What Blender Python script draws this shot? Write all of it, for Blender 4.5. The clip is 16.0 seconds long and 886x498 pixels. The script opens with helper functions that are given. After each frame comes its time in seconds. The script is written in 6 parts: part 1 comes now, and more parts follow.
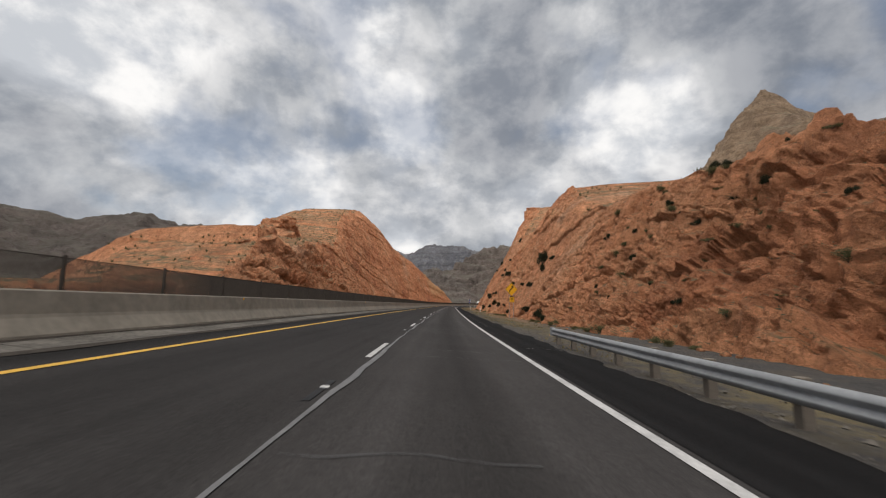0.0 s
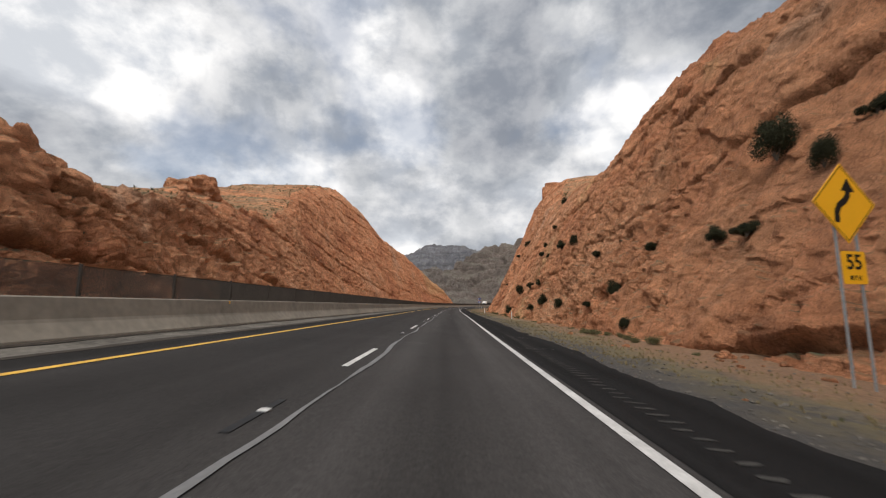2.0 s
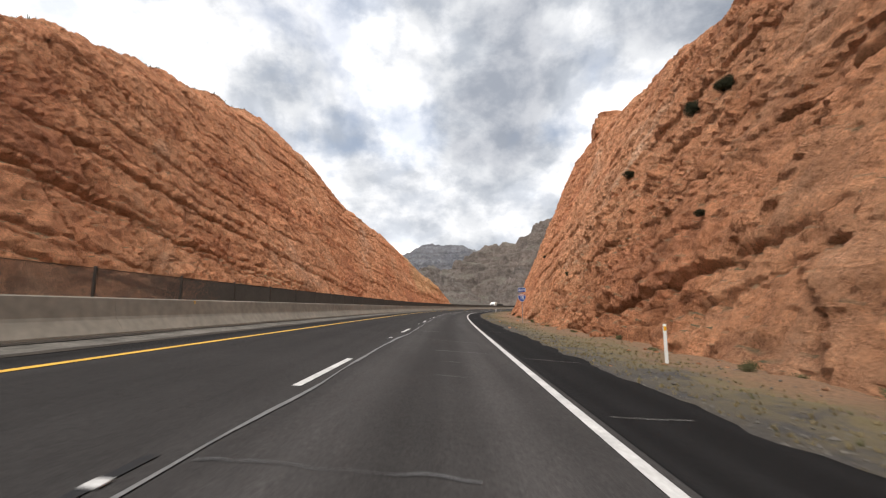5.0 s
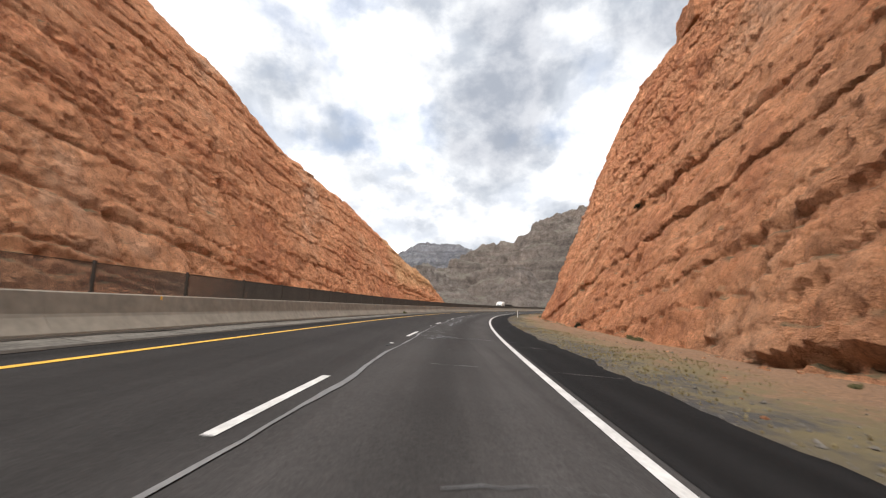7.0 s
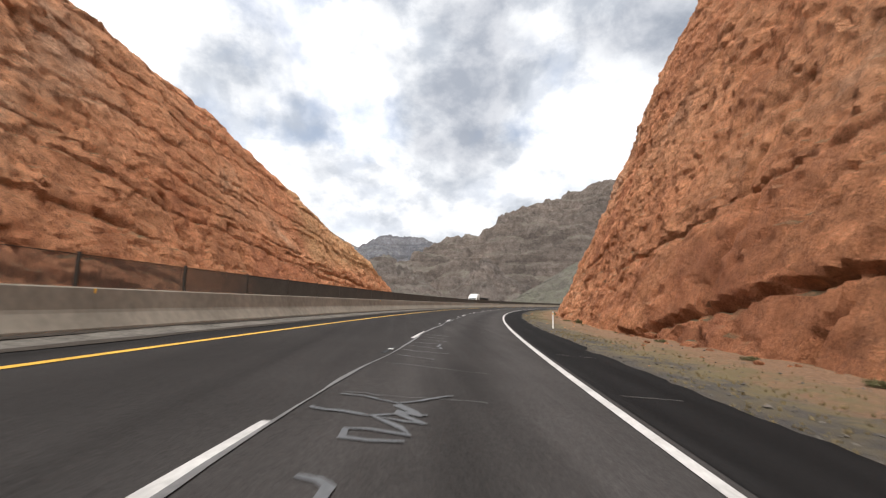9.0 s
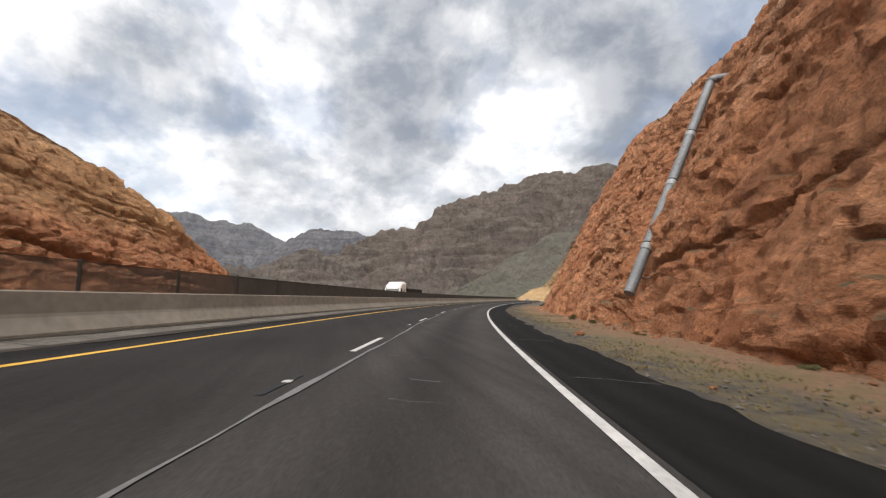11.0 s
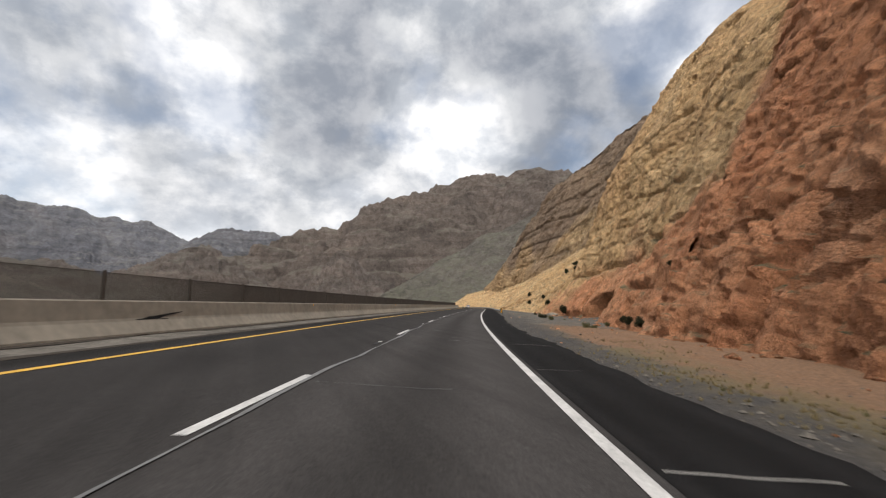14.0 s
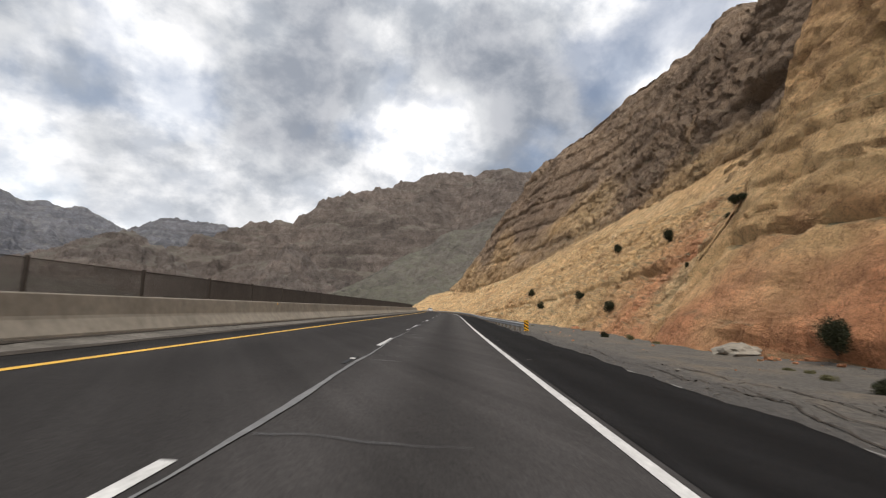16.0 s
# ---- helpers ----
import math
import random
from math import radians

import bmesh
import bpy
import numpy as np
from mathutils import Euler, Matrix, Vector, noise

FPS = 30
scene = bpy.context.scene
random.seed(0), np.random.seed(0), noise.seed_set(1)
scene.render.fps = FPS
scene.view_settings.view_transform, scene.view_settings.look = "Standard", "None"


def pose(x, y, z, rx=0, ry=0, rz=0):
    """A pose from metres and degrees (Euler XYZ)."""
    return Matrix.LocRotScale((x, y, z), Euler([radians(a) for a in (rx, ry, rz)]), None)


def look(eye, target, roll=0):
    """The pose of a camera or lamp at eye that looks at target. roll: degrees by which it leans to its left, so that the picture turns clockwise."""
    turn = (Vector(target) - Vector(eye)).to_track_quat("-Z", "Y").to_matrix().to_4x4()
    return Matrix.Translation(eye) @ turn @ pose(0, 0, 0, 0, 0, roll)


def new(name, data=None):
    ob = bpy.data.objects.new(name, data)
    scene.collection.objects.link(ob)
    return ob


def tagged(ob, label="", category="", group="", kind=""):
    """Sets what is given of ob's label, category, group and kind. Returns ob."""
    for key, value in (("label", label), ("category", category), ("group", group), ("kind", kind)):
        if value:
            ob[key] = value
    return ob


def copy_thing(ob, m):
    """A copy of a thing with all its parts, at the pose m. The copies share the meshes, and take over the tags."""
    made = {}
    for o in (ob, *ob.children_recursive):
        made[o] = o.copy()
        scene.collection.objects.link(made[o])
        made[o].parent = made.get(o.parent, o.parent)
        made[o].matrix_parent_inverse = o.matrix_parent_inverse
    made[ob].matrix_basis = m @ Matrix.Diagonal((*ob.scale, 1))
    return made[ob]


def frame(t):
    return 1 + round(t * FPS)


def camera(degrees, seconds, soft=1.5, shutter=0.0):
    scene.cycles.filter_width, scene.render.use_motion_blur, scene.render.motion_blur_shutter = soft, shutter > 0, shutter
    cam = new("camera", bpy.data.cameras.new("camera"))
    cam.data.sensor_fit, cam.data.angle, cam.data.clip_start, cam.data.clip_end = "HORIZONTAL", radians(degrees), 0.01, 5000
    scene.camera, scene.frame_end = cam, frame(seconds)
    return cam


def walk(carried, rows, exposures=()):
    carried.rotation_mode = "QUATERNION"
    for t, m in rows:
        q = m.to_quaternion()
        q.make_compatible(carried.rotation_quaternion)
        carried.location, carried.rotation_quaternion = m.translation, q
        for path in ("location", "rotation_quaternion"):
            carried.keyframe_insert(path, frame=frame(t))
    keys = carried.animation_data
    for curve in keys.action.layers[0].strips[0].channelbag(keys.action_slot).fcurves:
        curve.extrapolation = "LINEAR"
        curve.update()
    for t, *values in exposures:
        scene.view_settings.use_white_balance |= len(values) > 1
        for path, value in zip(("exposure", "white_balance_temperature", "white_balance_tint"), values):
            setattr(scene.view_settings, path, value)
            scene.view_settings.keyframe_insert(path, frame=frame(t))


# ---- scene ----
cam = camera(92.9, 16.0, 1.2, 0.08)
PATH = [
    (0.0, (-0.445, 0.095, 1.209), (-0.445, 10.010, 2.511), 0.80),
    (0.5, (-0.328, 12.606, 1.196), (-0.328, 22.519, 2.509), 0.49),
    (1.0, (-0.146, 25.114, 1.186), (-0.146, 35.026, 2.509), 0.24),
    (1.5, (0.003, 37.596, 1.185), (0.003, 47.508, 2.509), 0.08),
    (2.0, (0.282, 50.075, 1.181), (0.282, 59.987, 2.509), -0.10),
    (2.5, (0.587, 62.404, 1.177), (0.587, 72.315, 2.509), -0.27),
    (3.0, (0.881, 74.732, 1.176), (0.881, 84.641, 2.521), -0.15),
    (3.5, (1.199, 87.161, 1.174), (1.206, 97.068, 2.534), -0.02),
    (4.0, (1.504, 99.589, 1.173), (1.518, 109.494, 2.546), 0.11),
    (4.5, (1.802, 112.157, 1.171), (1.828, 122.062, 2.549), 0.17),
    (5.0, (2.100, 125.001, 1.169), (2.138, 134.907, 2.541), 0.16),
    (5.5, (2.437, 137.861, 1.167), (2.492, 147.767, 2.534), 0.15),
    (6.0, (2.890, 150.715, 1.161), (2.965, 160.624, 2.508), -0.14),
    (6.5, (3.230, 163.342, 1.167), (3.325, 173.247, 2.539), 0.43),
    (7.0, (3.691, 176.052, 1.173), (3.821, 185.955, 2.556), 0.96),
    (7.5, (4.361, 188.753, 1.178), (4.543, 198.659, 2.536), 1.17),
    (8.0, (5.303, 201.349, 1.183), (5.622, 211.255, 2.508), 1.23),
    (8.5, (6.674, 214.437, 1.187), (7.262, 224.335, 2.486), 1.18),
    (9.0, (8.401, 227.305, 1.189), (9.386, 237.174, 2.466), 1.09),
    (9.5, (10.619, 240.346, 1.187), (11.999, 250.170, 2.445), 0.82),
    (10.0, (13.380, 253.281, 1.175), (15.154, 263.043, 2.419), 0.38),
    (10.5, (16.450, 266.199, 1.169), (18.598, 275.889, 2.394), 0.05),
    (11.0, (19.907, 279.017, 1.165), (22.376, 288.634, 2.354), -0.28),
    (11.5, (23.913, 291.763, 1.152), (26.708, 301.288, 2.358), -0.70),
    (12.0, (28.067, 304.032, 1.146), (31.142, 313.469, 2.365), -0.94),
    (12.5, (32.519, 316.193, 1.142), (35.848, 325.541, 2.377), -1.08),
    (13.0, (37.237, 328.278, 1.143), (40.808, 337.533, 2.410), -0.99),
    (13.5, (42.220, 340.259, 1.150), (46.022, 349.415, 2.455), -0.77),
    (14.0, (47.534, 352.065, 1.156), (51.565, 361.119, 2.493), -0.64),
    (14.5, (53.138, 363.712, 1.160), (57.372, 372.668, 2.524), -0.47),
    (15.0, (59.088, 375.435, 1.164), (63.522, 384.290, 2.554), -0.23),
    (15.5, (65.195, 387.046, 1.170), (69.820, 395.801, 2.567), 0.17),
    (16.0, (71.382, 398.620, 1.181), (76.175, 407.283, 2.585), 0.82),
]
walk(cam, [(t, look(eye, target, roll)) for t, eye, target, roll in PATH], [(0.0, -0.46), (1.5, -0.38), (2.5, -0.12), (4.2, 0.05), (6.5, 0.45), (9.0, 0.4), (11.5, 0.05), (14.0, -0.05), (16.0, 0.0)])
# World
world = bpy.data.worlds.new("sky")
scene.world = world
world.use_nodes = True


def build_sky():
    nt = world.node_tree
    nt.nodes.clear()
    N, L = nt.nodes.new, nt.links.new
    out, bg = N("ShaderNodeOutputWorld"), N("ShaderNodeBackground")
    bg.inputs[1].default_value = 1.0
    sky = N("ShaderNodeTexSky")
    sky.sky_type, sky.sun_disc = "NISHITA", False
    sky.sun_elevation, sky.sun_rotation = radians(SUN_UP), radians(SUN_TURN)
    gain = N("ShaderNodeMixRGB")
    gain.blend_type = "MULTIPLY"
    gain.inputs[0].default_value = 1
    gain.inputs[2].default_value = (0.13, 0.13, 0.13, 1)
    L(sky.outputs[0], gain.inputs[1])
    co, sep = N("ShaderNodeTexCoord"), N("ShaderNodeSeparateXYZ")
    L(co.outputs["Generated"], sep.inputs[0])

    def math_node(op, a, b=None):
        n = N("ShaderNodeMath")
        n.operation = op
        for i, v in enumerate((a, b)):
            if v is None:
                continue
            if isinstance(v, (int, float)):
                n.inputs[i].default_value = v
            else:
                L(v, n.inputs[i])
        return n.outputs[0]

    flat = N("ShaderNodeMapping")
    flat.inputs["Scale"].default_value = (1, 1, 1.35)
    L(co.outputs["Generated"], flat.inputs[0])

    def fbm(scale, detail, rough, shift, distort=0.0):
        m = N("ShaderNodeMapping")
        m.inputs["Location"].default_value = shift
        L(flat.outputs[0], m.inputs[0])
        n = N("ShaderNodeTexNoise")
        n.inputs["Scale"].default_value, n.inputs["Detail"].default_value = scale, detail
        n.inputs["Roughness"].default_value, n.inputs["Distortion"].default_value = rough, distort
        L(m.outputs[0], n.inputs["Vector"])
        return n.outputs[0]

    def ramp(fac, stops):
        r = N("ShaderNodeValToRGB")
        r.color_ramp.interpolation = "EASE"
        while len(r.color_ramp.elements) < len(stops):
            r.color_ramp.elements.new(0.5)
        for e, (p, c) in zip(r.color_ramp.elements, stops):
            e.position, e.color = p, (*c, 1)
        L(fac, r.inputs[0])
        return r.outputs[0]

    # cloud cover: broken noise, gathered into the heavier banks and thinner places of this sky
    cover = math_node("MULTIPLY_ADD", fbm(2.6, 9, 0.52, (0.3, 1.7, 0), 0.25), 0.8)
    cover.node.inputs[2].default_value = 0.048
    stir = N("ShaderNodeTexNoise")
    stir.inputs["Scale"].default_value, stir.inputs["Detail"].default_value = 5.0, 5
    L(co.outputs["Generated"], stir.inputs["Vector"])
    torn = N("ShaderNodeVectorMath")
    torn.operation = "MULTIPLY_ADD"
    torn.inputs[1].default_value = (0.22, 0.22, 0.22)
    L(stir.outputs["Color"], torn.inputs[0])
    shifted = N("ShaderNodeVectorMath")
    shifted.inputs[1].default_value = (-0.11, -0.11, -0.11)
    L(co.outputs["Generated"], shifted.inputs[0]), L(shifted.outputs[0], torn.inputs[2])
    unit = N("ShaderNodeVectorMath")
    unit.operation = "NORMALIZE"
    L(torn.outputs[0], unit.inputs[0])
    for x, y, z, spread, amount in CLOUDS:
        dot = N("ShaderNodeVectorMath")
        dot.operation = "DOT_PRODUCT"
        dot.inputs[1].default_value = (x, y, z)
        L(unit.outputs[0], dot.inputs[0])
        k = 1 / radians(spread) ** 2
        lobe = math_node("EXPONENT", math_node("MULTIPLY", math_node("SUBTRACT", dot.outputs["Value"], 1.0), k))
        cover = math_node("ADD", cover, math_node("MULTIPLY", lobe, 1.35 * amount))
    shade = ramp(cover, CLOUD_STOPS)
    fine = ramp(fbm(7.5, 9, 0.58, (3.1, 0.4, 0), 0.1), ((0.36, (0.74, 0.77, 0.82)), (0.64, (1.26, 1.24, 1.22))))
    mul = N("ShaderNodeMixRGB")
    mul.blend_type = "MULTIPLY"
    mul.inputs[0].default_value = 1
    L(shade, mul.inputs[1]), L(fine, mul.inputs[2])
    gap = ramp(fbm(3.0, 6, 0.5, (7.4, 2.2, 0), 0.1), ((0.50, (0, 0, 0)), (0.64, (0.5, 0.5, 0.5))))
    mix = N("ShaderNodeMixRGB")
    L(gap, mix.inputs[0]), L(mul.outputs[0], mix.inputs[1]), L(gain.outputs[0], mix.inputs[2])
    L(mix.outputs[0], bg.inputs[0]), L(bg.outputs[0], out.inputs[0])


SUN_UP, SUN_TURN = 64, -154
# direction, spread in degrees, denser (+) or thinner (-)
CLOUDS = ((-0.39, 0.809, 0.439, 15, 0.07), (-0.06, 0.96, 0.274, 7, 0.08), (0.22, 0.909, 0.354, 7, 0.05), (0.504, 0.708, 0.495, 12, 0.02), (-0.691, 0.684, 0.235, 5, 0.06), (-0.093, 0.925, 0.37, 4.5, -0.13), (-0.549, 0.8, 0.244, 7, -0.10), (-0.651, 0.677, 0.342, 6, -0.05), (0.368, 0.868, 0.334, 4, -0.07), (-0.086, 0.984, 0.156, 4, -0.1), (-0.48, 0.72, 0.5, 6, -0.05), (0.485, 0.782, 0.39, 3, -0.1), (-0.286, 0.915, 0.284, 4, -0.05), (0.645, 0.674, 0.359, 6, 0.06), (0.424, 0.704, 0.57, 6, 0.04), (-0.29, 0.923, 0.254, 5, -0.1), (0.189, 0.956, 0.225, 4, -0.06), (0.328, 0.85, 0.412, 3, -0.06))
CLOUD_STOPS = ((0.39, (1.08, 1.08, 1.08)), (0.45, (0.80, 0.81, 0.83)), (0.50, (0.60, 0.62, 0.65)), (0.57, (0.46, 0.48, 0.52)), (0.68, (0.37, 0.395, 0.44)))
build_sky()
sun = new("sun", bpy.data.lights.new("sun", "SUN"))
sun.data.energy, sun.data.angle, sun.data.color = 3.1, radians(50), (1.0, 0.95, 0.88)
sun.matrix_world = look((0, 0, 0), (-math.sin(radians(SUN_TURN)) * math.cos(radians(SUN_UP)), -math.cos(radians(SUN_TURN)) * math.cos(radians(SUN_UP)), -math.sin(radians(SUN_UP))))

# Materials
def material(name):
    m = bpy.data.materials.new(name)
    m.use_nodes = True
    return m, m.node_tree, m.node_tree.nodes["Principled BSDF"]


def plain(name, color, rough=0.6, metal=0.0, var=0.12, scale=3.0, bump=0.0, random_shift=0.0):
    """A painted, metal or other small surface with two scales of variation."""
    m, nt, b = material(name)
    N, L = nt.nodes.new, nt.links.new
    co = N("ShaderNodeTexCoord")
    n1, n2 = N("ShaderNodeTexNoise"), N("ShaderNodeTexNoise")
    for n, sc in ((n1, scale), (n2, scale * 9)):
        n.inputs["Scale"].default_value, n.inputs["Detail"].default_value = sc, 4
        L(co.outputs["Object"], n.inputs["Vector"])
    add = N("ShaderNodeMath")
    add.operation = "ADD"
    L(n1.outputs[0], add.inputs[0]), L(n2.outputs[0], add.inputs[1])
    rng = N("ShaderNodeMapRange")
    rng.inputs["From Min"].default_value, rng.inputs["From Max"].default_value = 0.6, 1.4
    rng.inputs["To Min"].default_value, rng.inputs["To Max"].default_value = 1 - var, 1 + var
    L(add.outputs[0], rng.inputs[0])
    mul = N("ShaderNodeVectorMath")
    mul.operation = "SCALE"
    mul.inputs[0].default_value = color
    L(rng.outputs[0], mul.inputs["Scale"])
    L(mul.outputs[0], b.inputs["Base Color"])
    b.inputs["Roughness"].default_value, b.inputs["Metallic"].default_value = rough, metal
    b.inputs["Specular IOR Level"].default_value = 0.5 if rough < 0.5 or metal else 0.2
    if bump:
        bp = N("ShaderNodeBump")
        bp.inputs["Strength"].default_value, bp.inputs["Distance"].default_value = 0.6, bump
        L(n2.outputs[0], bp.inputs["Height"]), L(bp.outputs[0], b.inputs["Normal"])
    return m


def rock_material(name, tones, dark, scale=1.0, strata=None, veg=None, bump=0.30, second=None):
    """Weathered rock: large stains, mid mottling, dark varnish streaks, fine grain and relief."""
    m, nt, b = material(name)
    N, L = nt.nodes.new, nt.links.new
    co = N("ShaderNodeTexCoord")

    def noise_at(sc, detail=6, rough=0.6, distort=0.0, stretch=(1, 1, 1)):
        mp = N("ShaderNodeMapping")
        mp.inputs["Scale"].default_value = stretch
        L(co.outputs["Object"], mp.inputs[0])
        n = N("ShaderNodeTexNoise")
        n.inputs["Scale"].default_value, n.inputs["Detail"].default_value = sc * scale, detail
        n.inputs["Roughness"].default_value, n.inputs["Distortion"].default_value = rough, distort
        L(mp.outputs[0], n.inputs["Vector"])
        return n.outputs[0]

    def ramp(fac, stops):
        r = N("ShaderNodeValToRGB")
        while len(r.color_ramp.elements) < len(stops):
            r.color_ramp.elements.new(0.5)
        for e, (p, c) in zip(r.color_ramp.elements, stops):
            e.position, e.color = p, (*c, 1)
        L(fac, r.inputs[0])
        return r.outputs[0]

    def mix(fac, a, c2, mode="MIX"):
        x = N("ShaderNodeMixRGB")
        x.blend_type = mode
        if isinstance(fac, float):
            x.inputs[0].default_value = fac
        else:
            L(fac, x.inputs[0])
        for i, v in ((1, a), (2, c2)):
            if isinstance(v, tuple):
                x.inputs[i].default_value = (*v, 1)
            else:
                L(v, x.inputs[i])
        return x.outputs[0]

    k = len(tones)
    base = ramp(noise_at(0.06, 8, 0.62, 0.6), [(0.3 + 0.4 * i / (k - 1), c) for i, c in enumerate(tones)])
    if second:
        at_ = N("ShaderNodeAttribute")
        at_.attribute_name = "kind"
        alt = ramp(noise_at(0.08, 7, 0.6, 0.5), [(0.3 + 0.4 * i / (len(second) - 1), c) for i, c in enumerate(second)])
        base = mix(at_.outputs["Fac"], base, alt)
    mott = ramp(noise_at(0.9, 8, 0.7), ((0.28, (0.76, 0.73, 0.71)), (0.5, (1.02, 1.02, 1.02)), (0.75, (1.24, 1.25, 1.27))))
    col = mix(1.0, base, mott, "MULTIPLY")
    streak = ramp(noise_at(0.22, 6, 0.6, 0.4, (1, 1, 0.18)), ((0.55, (0, 0, 0)), (0.75, (0.42, 0.42, 0.42))))
    col = mix(streak, col, dark)
    # small shadows of pits and chips, painted into the colour as dark spots
    for sc, stretch, lo, hi, most in ((1.7, (1, 1, 0.7), 0.62, 0.72, 0.3), (4.2, (1, 1, 0.8), 0.61, 0.70, 0.4), (0.5, (1.6, 1.6, 0.5), 0.60, 0.72, 0.28)):
        pit_shade = ramp(noise_at(sc, 7, 0.72, 0.5, stretch), ((lo, (0, 0, 0)), (hi, (most, most, most))))
        if second:
            # the tan rock gets weaker pit shadows than the red
            thin, less = N("ShaderNodeMapRange"), N("ShaderNodeMath")
            thin.inputs["To Min"].default_value, thin.inputs["To Max"].default_value = 1.0, 0.35
            less.operation = "MULTIPLY"
            L(at_.outputs["Fac"], thin.inputs[0]), L(pit_shade, less.inputs[0]), L(thin.outputs[0], less.inputs[1])
            pit_shade = less.outputs[0]
        col = mix(pit_shade, col, dark)
    # hairline fractures
    for sc, wide_ in ((0.33, 0.009), (0.85, 0.011)):
        hair = ramp(noise_at(sc, 9, 0.66, 0.0, (1, 1, 0.65)), ((0.5 - wide_, (0, 0, 0)), (0.5, (0.6, 0.6, 0.6)), (0.5 + wide_, (0, 0, 0))))
        col = mix(hair, col, dark)
    grain = ramp(noise_at(9.0, 5, 0.75), ((0.3, (0.74, 0.73, 0.72)), (0.7, (1.2, 1.2, 1.2))))
    col = mix(1.0, col, grain, "MULTIPLY")
    if strata:
        band = ramp(noise_at(strata, 5, 0.65, 0.3, (0.12, 0.12, 5.0)), ((0.34, (0.80, 0.78, 0.77)), (0.5, (1.0, 1.0, 1.0)), (0.66, (1.14, 1.13, 1.11))))
        col = mix(1.0, col, band, "MULTIPLY")
    if veg:
        geo = N("ShaderNodeNewGeometry")
        sep = N("ShaderNodeSeparateXYZ")
        L(geo.outputs["Normal"], sep.inputs[0])
        flat = N("ShaderNodeMapRange")
        flat.inputs["From Min"].default_value, flat.inputs["From Max"].default_value = 0.72, 0.93
        L(sep.outputs[2], flat.inputs[0])
        patch = ramp(noise_at(0.8, 6, 0.7), ((0.34, (0, 0, 0)), (0.58, (1, 1, 1))))
        mul = N("ShaderNodeMath")
        mul.operation = "MULTIPLY"
        L(flat.outputs[0], mul.inputs[0]), L(patch, mul.inputs[1])
        col = mix(mul.outputs[0], col, veg)
    L(col, b.inputs["Base Color"])
    b.inputs["Roughness"].default_value = 0.92
    b.inputs["Specular IOR Level"].default_value = 0.15
    h1, h2, h3 = noise_at(1.1, 9, 0.68, 0.4), noise_at(4.5, 7, 0.72), noise_at(18, 4, 0.75)

    def facets(sc, stretch):
        """Broken faces: a tilted plane and a tint of its own for each block."""
        mp = N("ShaderNodeMapping")
        mp.inputs["Rotation"].default_value = (0.2, 0.1, 0.2)
        mp.inputs["Scale"].default_value = stretch
        wn = N("ShaderNodeTexNoise")
        wn.inputs["Scale"].default_value, wn.inputs["Detail"].default_value = 1.6 * sc * scale, 4
        L(co.outputs["Object"], wn.inputs["Vector"])
        wv = N("ShaderNodeVectorMath")
        wv.operation = "MULTIPLY_ADD"
        wv.inputs[1].default_value = [0.22 / (sc * scale)] * 3
        L(wn.outputs[1], wv.inputs[0]), L(co.outputs["Object"], wv.inputs[2])
        L(wv.outputs[0], mp.inputs[0])
        vo = N("ShaderNodeTexVoronoi")
        vo.inputs["Scale"].default_value = sc * scale
        L(mp.outputs[0], vo.inputs["Vector"])
        away, rnd_, dot = N("ShaderNodeVectorMath"), N("ShaderNodeVectorMath"), N("ShaderNodeVectorMath")
        away.operation, rnd_.operation, dot.operation = "SUBTRACT", "SUBTRACT", "DOT_PRODUCT"
        L(mp.outputs[0], away.inputs[0]), L(vo.outputs["Position"], away.inputs[1])
        L(vo.outputs["Color"], rnd_.inputs[0])
        rnd_.inputs[1].default_value = (0.5, 0.5, 0.5)
        L(away.outputs[0], dot.inputs[0]), L(rnd_.outputs[0], dot.inputs[1])
        sp = N("ShaderNodeSeparateColor")
        L(vo.outputs["Color"], sp.inputs[0])
        return dot.outputs["Value"], sp.outputs[1]

    f1, t1 = facets(0.55, (1, 0.6, 1.25))
    f2, t2 = facets(1.7, (1, 0.7, 1.3))
    for tone, lo in ((t1, 0.88), (t2, 0.9)):
        col = mix(1.0, col, ramp(tone, ((0.0, (lo, lo, lo)), (1.0, (2 - lo, 2 - lo, 2 - lo)))), "MULTIPLY")
    lines = []
    for sc, turn, stretch, thin in ((0.22, (0.2, 0.0, 0.0), (1.0, 0.42, 1.0), 0.022), (0.95, (0.2, 0.1, 0.2), (1.0, 0.7, 1.0), 0.03)):
        mp = N("ShaderNodeMapping")
        mp.vector_type = "TEXTURE"
        mp.inputs["Rotation"].default_value = (-turn[0], turn[1], turn[2])
        mp.inputs["Scale"].default_value = [1 / k_ for k_ in stretch]
        wn = N("ShaderNodeTexNoise")
        wn.inputs["Scale"].default_value, wn.inputs["Detail"].default_value = 0.8 * scale, 4
        L(co.outputs["Object"], wn.inputs["Vector"])
        wv = N("ShaderNodeVectorMath")
        wv.operation = "MULTIPLY_ADD"
        wv.inputs[1].default_value = (0.3 / scale, 0.3 / scale, 0.3 / scale)
        L(wn.outputs[1], wv.inputs[0]), L(co.outputs["Object"], wv.inputs[2])
        L(wv.outputs[0], mp.inputs[0])
        vor = N("ShaderNodeTexVoronoi")
        vor.feature = "DISTANCE_TO_EDGE"
        vor.inputs["Scale"].default_value = sc * scale
        L(mp.outputs[0], vor.inputs["Vector"])
        ln = ramp(vor.outputs[0], ((0.0, (0, 0, 0)), (thin, (1, 1, 1))))
        lines.append(ln)
